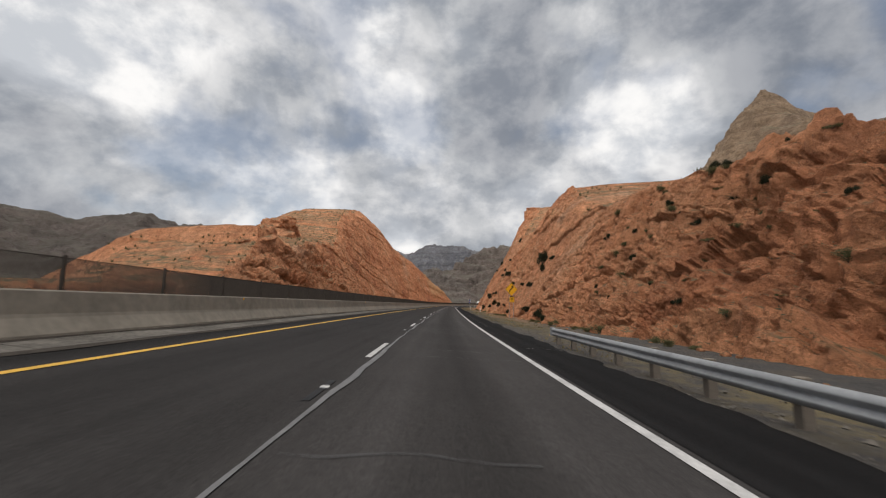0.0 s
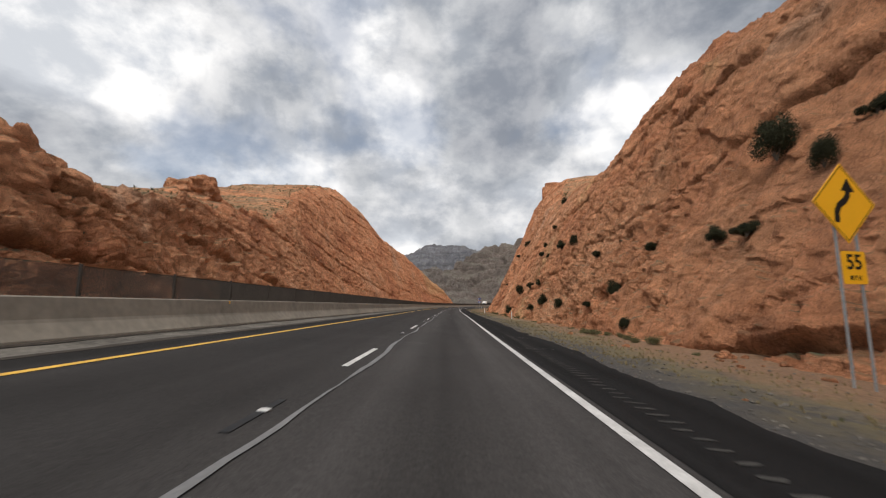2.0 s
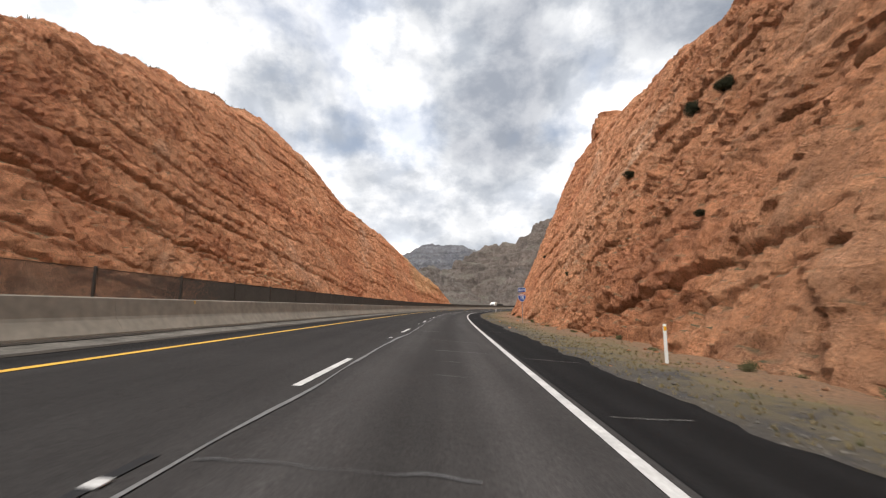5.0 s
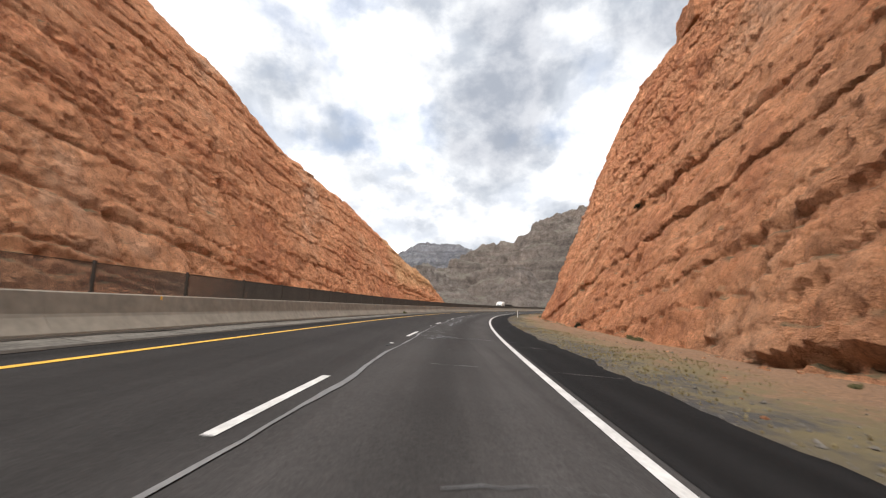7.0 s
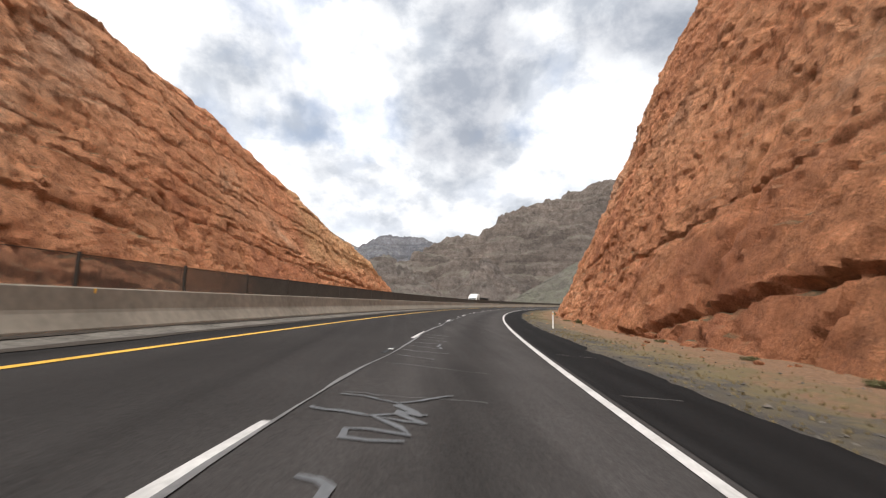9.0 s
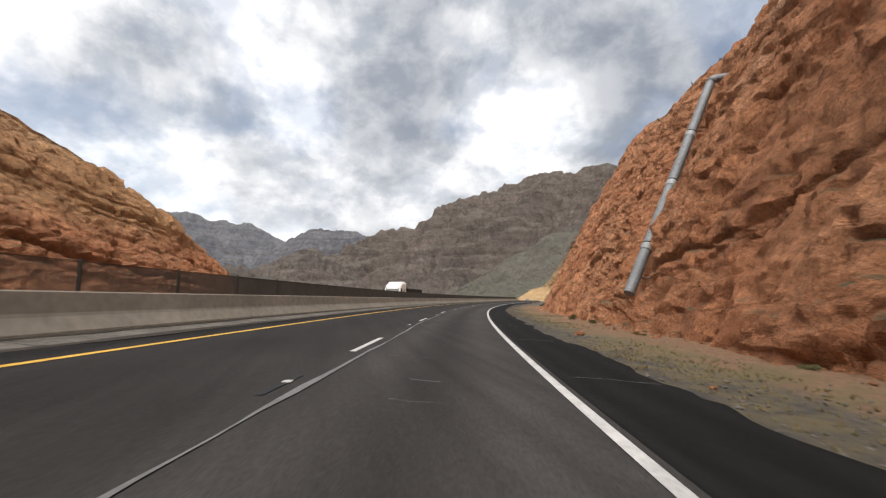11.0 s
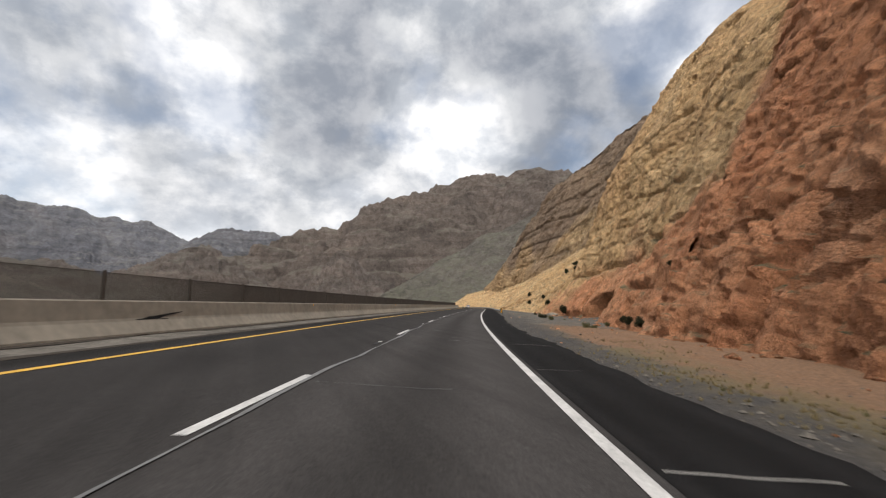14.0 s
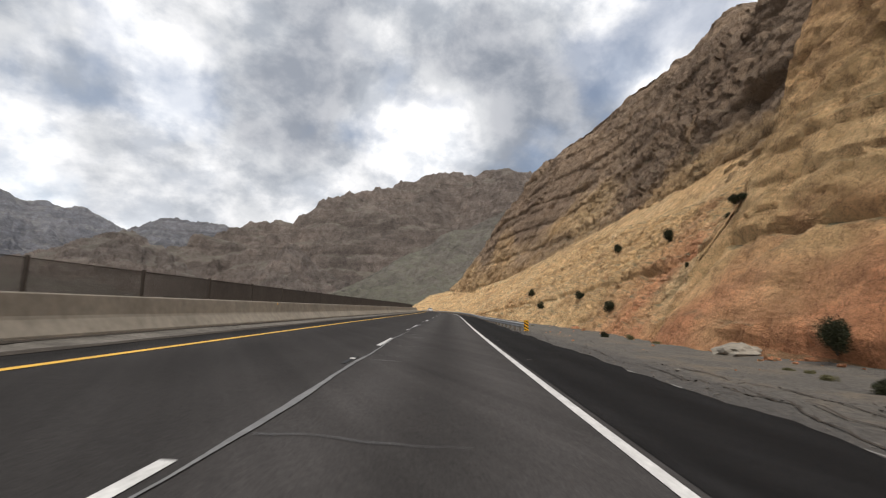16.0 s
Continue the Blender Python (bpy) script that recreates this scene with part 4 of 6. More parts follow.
rng = np.random.default_rng(4)
sl = np.arange(-30, 440, 0.4)
seam_u = np.interp(sl, [-30, 0, 60, 110, 180, 205, 232, 290, 322, 362, 400, 440], [-1.72, -1.70, -1.55, -1.66, -1.55, -1.63, -1.80, -1.62, -1.64, -1.74, -1.74, -1.80]) + 0.07 * fbm3(np.stack([sl * 0.35, sl * 0, sl * 0], -1), 4, 21)
seam_w = 0.065 + 0.05 * fbm3(np.stack([sl * 0.5, sl * 0, sl * 0], -1), 4, 22)
sealed_crack("seam_sealant", sl, seam_u, np.clip(seam_w, 0.03, 0.2), SEAL, 0.010, road)


def cross_crack(s, u0, u1, wide, mat, wobble=0.12):
    uu = np.linspace(u1, u0, max(6, int(abs(u1 - u0) / 0.12)))
    q = np.stack([uu * 0.9 + s, uu * 0 + s * 0.37, uu * 0], -1)
    ss = s + wobble * fbm3(q, 4, 25) + rng.uniform(-0.12, 0.12) * (uu - u0)
    ww = wide * np.clip(0.8 + 0.9 * fbm3(q * 3, 3, 26), 0.25, 1.6)
    sealed_crack("cross_sealant", ss, uu, ww, mat, 0.011, road)


s = -6.0
while s < 430:
    kind_ = rng.random()
    span = rng.uniform(0.5, 2.2)
    start = -1.6 if kind_ < 0.6 else rng.uniform(-1.2, 0.2)
    cross_crack(s, start, min(start + span, 1.6), rng.uniform(0.012, 0.028), SEAL_OLD, 0.2)
    if rng.random() < 0.25:
        cross_crack(s + rng.uniform(0.5, 2), start + 0.1, min(start + span * 0.8, 1.6), 0.03, SEAL_OLD)
    s += rng.uniform(3.0, 11.0) if not (112 < s < 235) else rng.uniform(2.0, 6.0)
for s in np.arange(14, 430, 6.1):
    if rng.random() < 0.75:
        wv = rng.uniform(1.95, 2.2)
        uu = np.linspace(wv + rng.uniform(0.9, 1.6), wv, 12)
        ss = s + rng.uniform(-1, 1) + 0.10 * fbm3(np.stack([uu + s, uu * 0, uu * 0], -1), 3, 28)
        sealed_crack("shoulder_crack", ss, uu, rng.uniform(0.015, 0.04), DUST, 0.012, shoulder)
# webs of sealant in the lane before and inside the bend
def web_line(s, u, wide, mat=None):
    n = max(8, int(math.hypot(s[-1] - s[0], u[-1] - u[0]) / 0.08))
    f = np.linspace(0, 1, n)
    k = np.linspace(0, 1, len(s))
    q = np.stack([f * 5 + s[0] * 3.7, f * 0 + u[0] * 5, f * 0], -1)
    ss, uu = np.interp(f, k, s) + 0.05 * fbm3(q, 3, 33), np.interp(f, k, u) + 0.04 * fbm3(q + 50, 3, 34)
    sealed_crack("web_sealant", ss, uu, np.clip(wide * (1 + 0.5 * fbm3(q * 2, 3, 35)), 0.02, 0.2), mat or WEB, 0.0125 + 0.0015 * rng.random(), road)


def ladder(s0, s1, rail, wide, gap, broken=0.0):
    """Rungs from the seam to a wandering rail inside the lane, and the rail itself."""
    s, prev = s0, None
    while s < s1:
        r = rail + rng.uniform(-0.16, 0.16)
        tilt = rng.uniform(-0.22, 0.22)
        over = rng.uniform(0.0, 0.55) if rng.random() < 0.3 else 0.0
        web_line([s, s + tilt * 0.5, s + tilt, s + tilt + 0.1 * over], [-1.62, (r - 1.62) / 2, r, r + over], wide * rng.uniform(0.55, 0.95))
        if prev and rng.random() > broken:
            web_line([prev[0], (prev[0] + s + tilt) / 2, s + tilt], [prev[1], (prev[1] + r) / 2 + rng.uniform(-0.1, 0.12), r], wide * rng.uniform(1.0, 1.5))
        prev = (s + tilt, r)
        s += gap * rng.uniform(0.6, 1.5)


ladder(191.2, 194.0, -0.75, 0.06, 0.75, 0.4)
web_line([192.7, 192.6, 192.8, 193.0], [-0.7, -0.2, 0.5, 1.2], 0.055)
web_line([193.7, 193.2, 192.9], [-0.9, -0.4, -0.1], 0.05)
web_line([193.2, 193.1, 192.8, 193.1], [0.2, 0.9, 1.5, 2.4], 0.04)
ladder(195.5, 197.2, -0.85, 0.045, 0.7, 1.0)
ladder(203.2, 216.2, -0.88, 0.075, 0.78, 0.1)
# a ring of sealant with its branches
web_line([217.17, 217.60, 217.80, 218.05, 218.35, 218.79, 218.99], [-0.92, -1.0, -1.0, -0.92, -0.96, -1.23, -1.58], 0.085)
web_line([217.74, 217.84, 217.80, 217.62, 217.48, 217.40, 217.32], [-1.0, -0.65, -0.56, -0.55, -0.62, -0.84, -1.01], 0.07)
web_line([217.86, 217.80, 217.74], [-1.6, -1.3, -1.0], 0.05)
web_line([217.47, 217.35, 217.31], [-1.55, -1.3, -1.0], 0.05)
web_line([219.43, 219.44, 219.48, 219.92, 219.90, 220.10, 220.17], [-1.6, -1.1, -0.8, -0.8, -1.06, -1.3, -1.6], 0.05)
web_line([219.65, 219.70, 219.75], [-1.6, -1.2, -0.8], 0.045)
web_line([221.30, 221.22, 221.11], [-1.62, -1.1, -0.6], 0.04)
ladder(222.0, 229.5, -1.0, 0.04, 1.3, 0.9)
web_line([232.70, 232.50, 233.10], [-1.6, -0.9, -0.3], 0.045)
web_line([232.00, 231.90, 232.10], [-1.7, -1.1, -0.5], 0.045)
web_line([232.40, 232.00, 232.20, 231.70, 231.90, 231.40, 231.50, 231.10, 231.20], [-0.9, -0.5, -1.0, -0.45, -1.05, -0.5, -1.15, -1.1, -0.6], 0.085)
web_line([230.40, 230.30, 229.90, 229.70, 230.00], [-1.2, -0.95, -0.98, -0.8, -0.7], 0.07)
ladder(236.5, 243.0, -0.9, 0.045, 0.8, 0.5)
# fan of fine sealed cracks at the end of the first straight, and lone loops
web_line([105.05, 105.95, 106.71, 106.95, 106.55, 106.15], [-1.62, -1.68, -1.5, -1.0, -0.76, -0.5], 0.035)
for a, b in ((105.55, 105.9), (105.85, 106.05), (106.15, 106.25), (105.35, 105.7)):
    web_line([a, (a + b) / 2 + 0.1, b], [-1.55, -0.9, -0.25], 0.025)
web_line([106.20, 106.41, 106.35, 106.40, 106.65, 107.15], [-0.7, -0.07, 0.3, 0.68, 1.6, 3.0], 0.035)
web_line([114.24, 111.65, 110.81, 110.75], [2.93, 2.88, 2.85, 2.2], 0.04, DUST)
web_line([169.00, 169.10, 168.90, 168.63, 168.40, 168.40], [-1.56, -0.91, -0.65, -0.57, -0.85, -1.36], 0.04)
web_line([167.68, 167.63, 167.50, 167.77, 167.62], [-1.3, -0.88, -0.48, -0.12, 0.22], 0.04)
web_line([170.14, 170.30, 170.56], [0.15, 0.8, 1.39], 0.035)
web_line([167.40, 167.10, 166.77, 166.75, 166.67], [-0.9, -1.05, -1.0, -0.8, -0.6], 0.06)
web_line([170.41, 170.34], [-1.4, -0.31], 0.03)

# Recessed markers in the gaps of the lane line
groove_bm = bmesh.new()
box(groove_bm, -0.06, 0.03, -0.75, 0.5, 0.0, 0.006)
lens_bm = bmesh.new()
box(lens_bm, -0.055, 0.055, -0.06, 0.06, 0.004, 0.02, 0.006)
first = None
for k in range(-1, 37):
    s = 5.75 + 12.19 * k
    m = road_pose(s, U_LANE - 0.02, road_z(U_LANE - 0.02)) @ Matrix.Rotation(math.atan(BANK), 4, "Y") @ Matrix.Translation((0, 0, 0.004))
    if first is None:
        first = thing("pavement_marker", "small white reflective marker in a dark groove of the asphalt", "road marker", "lane markers")
        part("groove", groove_bm, GROOVE, first, "dark worn groove")
        part("reflector", lens_bm, WHITE, first, "white reflector")
        first.matrix_basis = m
    else:
        copy_thing(first, m)

# Rumble strip on the shoulder, filled with dust
for k in range(235):
    s = 27 + 0.32 * k
    if rng.random() < (0.08 if s < 70 else 0.72):
        continue
    w, a, c = rng.uniform(0.07, 0.11), rng.uniform(0.22, 0.32), 2.5 + rng.uniform(-0.03, 0.03)
    sealed_crack("rumble_groove", s + 0.012 * rng.normal(size=4), np.linspace(c + a / 2, c - a / 2, 4), np.array([0.5, 1.0, 0.9, 0.5]) * w, RUMBLE, 0.012, shoulder)

# Median: gutter pan, concrete barrier in cast lengths, second barrier with the mesh fence
pan = tagged(new("gutter"), "pale concrete gutter with cracked joints below the barrier", "gutter", kind="structure")
for k in range(150):
    a = -60 + 6.1 * k
    if a > S1 - 8:
        break
    ribbon("gutter_slab", a, a + 6.07, 2.1, [(-6.66, road_z(-6.66) + 0.01), (-6.9, 0.415), (-7.78, 0.50), (-7.8, 0.47)], PAN, parent=pan)
barrier = tagged(new("concrete_barrier"), "weathered grey concrete median barrier in cast lengths", "barrier", kind="structure")
PROFILE = [(-7.66, 0.45), (-7.675, 0.56), (-7.89, 0.86), (-7.92, 0.93), (-7.99, 1.355), (-8.02, 1.385), (-8.2, 1.385), (-8.23, 1.35), (-8.5, 0.4)]
for k in range(152):
    a = -60 + 6.1 * k
    if a > S1 - 8:
        break
    dz, du = rng.uniform(-0.003, 0.003), rng.uniform(-0.004, 0.004)
    ribbon("barrier_length", a + 0.003, a + 6.097, 2.05, [(u + du, z + dz) for u, z in PROFILE], CONCRETE, parent=barrier)
dl = np.arange(S0, 520, 0.5)
q = np.stack([dl * 0.4, dl * 0, dl * 0], -1)
edge_in = -7.54 + 0.09 * fbm3(q, 5, 51, 0.7)
dirt = grid_mesh("dirt_line", np.stack([at(dl, edge_in, 0.488 + 0.0 * dl), at(dl, -7.655 + 0 * dl, 0.515)], 1), DIRT, False, False, None)
tagged(dirt, "dark dirt gathered along the barrier's foot", "dirt", kind="structure")
edge_d = -6.62 - 0.12 * np.clip(0.5 + fbm3(q + 40, 5, 52, 0.7), 0, 2)
joint = grid_mesh("joint_dirt", np.stack([at(dl, -6.45 + 0.08 * fbm3(q + 90, 4, 53), road_z(-6.45) + 0.012), at(dl, -6.66 + 0 * dl, road_z(-6.66) + 0.016), at(dl, edge_d - 0.05, 0.425 + 0.0 * dl)], 1), DIRT, False, False, None)
tagged(joint, "dark dirt in the joint of asphalt and gutter", "dirt", kind="structure")
refl = None
for k in range(24):
    m = road_pose(-8 + 24.4 * k, -7.99, 1.30)
    if refl is None:
        refl = thing("barrier_reflector", "small yellow reflector fixed to the concrete barrier", "reflector", "barrier reflectors")
        bm = bmesh.new()
        box(bm, -0.02, 0.03, -0.012, 0.012, -0.05, 0.05, 0.004)
        part("plate", bm, SIGN_Y, refl)
        refl.matrix_basis = m
    else:
        copy_thing(refl, m)
rail_b = ribbon("back_barrier", S0, S1, 3.05, [(-9.05, 0.3), (-9.12, 1.34), (-9.17, 1.37), (-9.33, 1.37), (-9.38, 1.34), (-9.5, -0.2)], CONCRETE)
tagged(rail_b, "second concrete barrier carrying the mesh fence", "barrier", kind="structure")
fence = tagged(new("median_fence"), "dark brown mesh glare fence with posts on the barrier", "fence", kind="structure")
gap = ribbon("median_fill", S0, S1, 3.05, [(-8.3, 0.7), (-9.2, 0.7)], PAN)
tagged(gap, "concrete fill between the two median barriers", "median", kind="structure")
FENCE_TOP = 2.2
for k in range(170):
    a = -58.4 + 3.6 * k
    if a > 540:
        break
    e = a + 3.6
    ss = np.arange(a + 0.05, e - 0.02, 0.04)
    h0, h1 = 1.40, FENCE_TOP - 0.03
    q0, q1 = at(ss, -9.239, h0), at(ss, -9.261, h0)
    v = np.stack([q0, q1, q1 + (0, 0, h1 - h0), q0 + (0, 0, h1 - h0)], 1).reshape(-1, 3)
    me = bpy.data.meshes.new("mesh_panel")
    me.from_pydata(v.tolist(), [], np.arange(len(v)).reshape(-1, 4).tolist())
    me.materials.append(MESH)
    ob = new("mesh_panel", me)
    ob.parent = fence
    bm = bmesh.new()
    box(bm, -0.035, 0.035, -0.035, 0.035, 1.37, FENCE_TOP + 0.03, 0.006)
    ob = part("fence_post", bm, MESH, fence)
    ob.matrix_local = road_pose(a, -9.25)
    ribbon("top_rail", a, e, 1.8, [(-9.24, FENCE_TOP - 0.035), (-9.24, FENCE_TOP - 0.02), (-9.26, FENCE_TOP - 0.02), (-9.26, FENCE_TOP - 0.035)], MESH, parent=fence)
far_fence = ribbon("far_fence", 541, S1, 4, [(-9.23, 1.37), (-9.23, FENCE_TOP), (-9.27, FENCE_TOP), (-9.27, 1.37)], MESH)
tagged(far_fence, "dark mesh glare fence running on along the median", "fence", kind="structure")


# Guardrails
def guardrail(s0, s1, u, first_post, label, marker=False):
    g = thing("guardrail", label, "guardrail", "guardrails")
    prof = [(0.0, 0.40), (-0.045, 0.43), (-0.075, 0.47), (-0.075, 0.50), (-0.02, 0.545), (-0.02, 0.575), (-0.075, 0.62), (-0.075, 0.65), (-0.045, 0.69), (0.0, 0.715), (0.012, 0.71), (-0.03, 0.68)]
    z0 = road_z(u) - 0.12
    sb = np.arange(s0, s1, 1.0)

    def line(s):
        """The rail flares away from the road at its end."""
        return u - 1.2 * np.clip((np.asarray(s, float) - 440) / 24, 0, 1) ** 0.8 if marker else u + 0 * np.asarray(s, float)

    pr = np.array(prof[::-1])
    grid_mesh("beam", at(sb[:, None], line(sb)[:, None] + pr[None, :, 0], z0 + pr[None, :, 1]), STEEL, True, False, g)
    s = first_post
    while s < s1:
        bm = bmesh.new()
        box(bm, 0.02, 0.17, -0.09, 0.09, 0.48, 0.68, 0.008)
        box(bm, 0.17, 0.33, -0.08, 0.08, -0.5, 0.70, 0.008)
        ob = part("post", bm, POST, g, "weathered timber post with block")
        ob.matrix_local = road_pose(s, float(line(s)), z0)
        s += 1.905
    bm = bmesh.new()
    tube(bm, [(0, 0, 0.40), (0, 0, 0.72)], 0.09, 12)
    ob = part("end_shoe", bm, STEEL, g, "rounded steel end")
    e = s1 if s0 < 0 else s0
    ob.matrix_local = road_pose(e, float(line(e)) + 0.02, z0)
    if marker:
        m = thing("object_marker", "black and yellow striped panel at the guardrail's end", "road sign")
        m.matrix_basis = road_pose(s0 - 0.4, u - 0.1, z0)
        bm = bmesh.new()
        box(bm, -0.15, 0.15, -0.01, 0.01, 0.25, 0.95, 0.003)
        part("panel", bm, SIGN_Y, m)
        bm = bmesh.new()
        for k in range(4):
            z = 0.22 + 0.2 * k
            vs = [bm.verts.new((x, -0.015, min(max(zz, 0.25), 0.95))) for x, zz in ((-0.15, z + 0.12), (0.15, z - 0.06), (0.15, z + 0.04), (-0.15, z + 0.22))]
            bm.faces.new(vs)
        part("stripes", bm, BLACK, m, "black slanting stripes")
        bm = bmesh.new()
        tube(bm, [(0, 0.03, -0.5), (0, 0.03, 0.9)], 0.025)
        part("post", bm, STEEL, m)
    return g


guardrail(-40, 17.2, 4.05, -38.1, "galvanised steel guardrail on short timber posts")
guardrail(440, 640, 5.35, 441, "galvanised steel guardrail leading along the bend", True)


# Lettering
def letters(text, size, parent, name, mat, loc, squeeze=1.0, label=""):
    cu = bpy.data.curves.new("text", "FONT")
    cu.body, cu.size, cu.align_x, cu.align_y, cu.extrude, cu.offset = text, size, "CENTER", "CENTER", 0.002, size * 0.018
    tmp = new("text", cu)
    me = bpy.data.meshes.new_from_object(tmp.evaluated_get(bpy.context.evaluated_depsgraph_get()))
    bpy.data.objects.remove(tmp)
    me.materials.clear()
    me.materials.append(mat)
    ob = new(name, me)
    ob.parent = parent
    ob.matrix_local = Matrix.Translation(loc) @ Matrix.Rotation(radians(90), 4, "X") @ Matrix.Diagonal((squeeze, 1, 1, 1))
    return tagged(ob, label) if label else ob


def plate(bm, outline, y0, y1):
    f = [bm.verts.new((x, y0, z)) for x, z in outline]
    b = [bm.verts.new((x, y1, z)) for x, z in outline]
    bm.faces.new(f), bm.faces.new(b[::-1])
    for i in range(len(f)):
        j = (i + 1) % len(f)
        bm.faces.new((f[j], f[i], b[i], b[j]))
    return bm


def round_box(cx, cz, w, h, r, n=4):
    pts = []
    for sx, sz, a0 in ((1, 1, 0), (-1, 1, 90), (-1, -1, 180), (1, -1, 270)):
        for k in range(n + 1):
            a = radians(a0 + 90 * k / n)
            pts.append((cx + sx * (w / 2 - r) + r * math.cos(a), cz + sz * (h / 2 - r) + r * math.sin(a)))
    return pts[::-1]


def curve_sign():
    t = thing("curve_warning_sign", "yellow diamond curve warning sign with speed plate on two posts", "road sign")
    t.matrix_basis = road_pose(59.4, 8.75, verge_z(59.4, 8.75) + 0.42, 14)
    for x in (-0.3, 0.3):
        bm = bmesh.new()
        tube(bm, [(x, 0.05, -1.0), (x, 0.05, 3.1)], 0.03)
        part("post", bm, STEEL, t, "galvanised steel post")
    c, d = 3.6, 0.91
    bm = bmesh.new()
    plate(bm, [(0, c - d), (-d, c), (0, c + d), (d, c)], -0.004, 0.01)
    dia = part("diamond", bm, SIGN_Y, t, "yellow diamond panel")
    bm = bmesh.new()
    ring = [(0, -1), (-1, 0), (0, 1), (1, 0)]
    for i in range(4):
        (a, b_), (a2, b2) = ring[i], ring[(i + 1) % 4]
        bm.faces.new([bm.verts.new((k * d * x, -0.007, c + k * d * z)) for k, x, z in ((0.95, a, b_), (0.95, a2, b2), (0.92, a2, b2), (0.92, a, b_))])
    part("border", bm, BLACK, dia, "black border line")
    bm = bmesh.new()
    way = [(-0.26, c - 0.44), (-0.25, c - 0.22), (-0.16, c - 0.06), (0.02, c + 0.06), (0.12, c + 0.18), (0.14, c + 0.32)]
    wd = 0.075
    left, right = [], []
    for i, (x, z) in enumerate(way):
        a, b_ = way[max(i - 1, 0)], way[min(i + 1, len(way) - 1)]
        dx, dz = b_[0] - a[0], b_[1] - a[1]
        ln = math.hypot(dx, dz)
        left.append(bm.verts.new((x - dz / ln * wd, -0.007, z + dx / ln * wd)))
        right.append(bm.verts.new((x + dz / ln * wd, -0.007, z - dx / ln * wd)))
    for i in range(len(way) - 1):
        bm.faces.new((left[i], left[i + 1], right[i + 1], right[i]))
    bm.faces.new([bm.verts.new((x, -0.007, z)) for x, z in ((-0.06, c + 0.28), (0.15, c + 0.58), (0.34, c + 0.26))])
    part("arrow", bm, BLACK, dia, "black winding arrow")
    bm = bmesh.new()
    plate(bm, round_box(0.06, 2.16, 0.68, 0.72, 0.05), -0.004, 0.01)
    adv = part("speed_plate", bm, SIGN_Y, t, "yellow advisory speed plate")
    letters("55", 0.46, adv, "digits", BLACK, (0.06, -0.008, 2.27))
    letters("M P H", 0.15, adv, "unit", BLACK, (0.06, -0.008, 1.93), 0.85)


def route_sign():
    t = thing("route_sign", "blue and red interstate shield sign on a steel post", "road sign")
    t.matrix_basis = road_pose(168.9, 7.2, verge_z(168.9, 7.2), 3)
    bm = bmesh.new()
    tube(bm, [(0.05, 0.05, -0.6), (0, 0.05, 3.6)], 0.03)
    part("post", bm, STEEL, t, "galvanised steel post")
    bm = bmesh.new()
    plate(bm, round_box(0, 3.42, 0.80, 0.46, 0.05), -0.004, 0.008)
    pl = part("direction_plate", bm, SIGN_W, t, "blue direction plate with white edge")
    bm = bmesh.new()
    plate(bm, round_box(0, 3.42, 0.76, 0.42, 0.04), -0.008, -0.0045)
    part("face", bm, SIGN_B, pl, "blue field")
    letters("S", 0.33, pl, "capital", SIGN_W, (-0.27, -0.011, 3.42), 0.8)
    letters("OUTH", 0.26, pl, "letters", SIGN_W, (0.07, -0.011, 3.40), 0.8)

    def shield(k):
        pts = [(-0.30, 0.40), (-0.15, 0.36), (0, 0.41), (0.15, 0.36), (0.30, 0.40), (0.385, 0.22), (0.40, 0.02), (0.33, -0.18), (0.18, -0.33), (0.0, -0.43), (-0.18, -0.33), (-0.33, -0.18), (-0.40, 0.02), (-0.385, 0.22)]
        return [(x * k, 2.62 + z * k) for x, z in pts][::-1]

    bm = bmesh.new()
    plate(bm, shield(1.0), -0.004, 0.008)
    sh = part("shield", bm, SIGN_W, t, "white-edged interstate shield")
    bm = bmesh.new()
    plate(bm, [p for p in shield(0.94) if p[1] < 2.83], -0.008, -0.0045)
    part("blue_field", bm, SIGN_B, sh, "blue field")
    bm = bmesh.new()
    plate(bm, [p for p in shield(0.94) if p[1] > 2.9] + [(-0.355, 2.85), (0.355, 2.85)], -0.008, -0.0045)
    part("red_band", bm, SIGN_R, sh, "red band")
    letters("INTERSTATE", 0.105, sh, "band_letters", SIGN_W, (0, -0.011, 2.905), 0.85)
    letters("15", 0.46, sh, "number", SIGN_W, (0, -0.011, 2.58), 0.85)


curve_sign()
route_sign()


def delineator(s, u):
    t = thing("delineator_post", "slim white plastic delineator post on the gravel verge", "delineator", "delineators")
    t.matrix_basis = road_pose(s, u, verge_z(s, u), 0)
    bm = bmesh.new()
    box(bm, -0.05, 0.05, -0.012, 0.012, -0.3, 1.15, 0.008)
    blade = part("blade", bm, SIGN_W, t, "white flexible blade")
    bm = bmesh.new()
    box(bm, -0.04, 0.04, -0.018, -0.012, 0.95, 1.08, 0.003)
    part("reflector", bm, SIGN_Y, blade, "amber reflector")


for s, u in ((103.5, 7.4), (257.6, 5.0), (138, 6.6)):
    delineator(s, u)


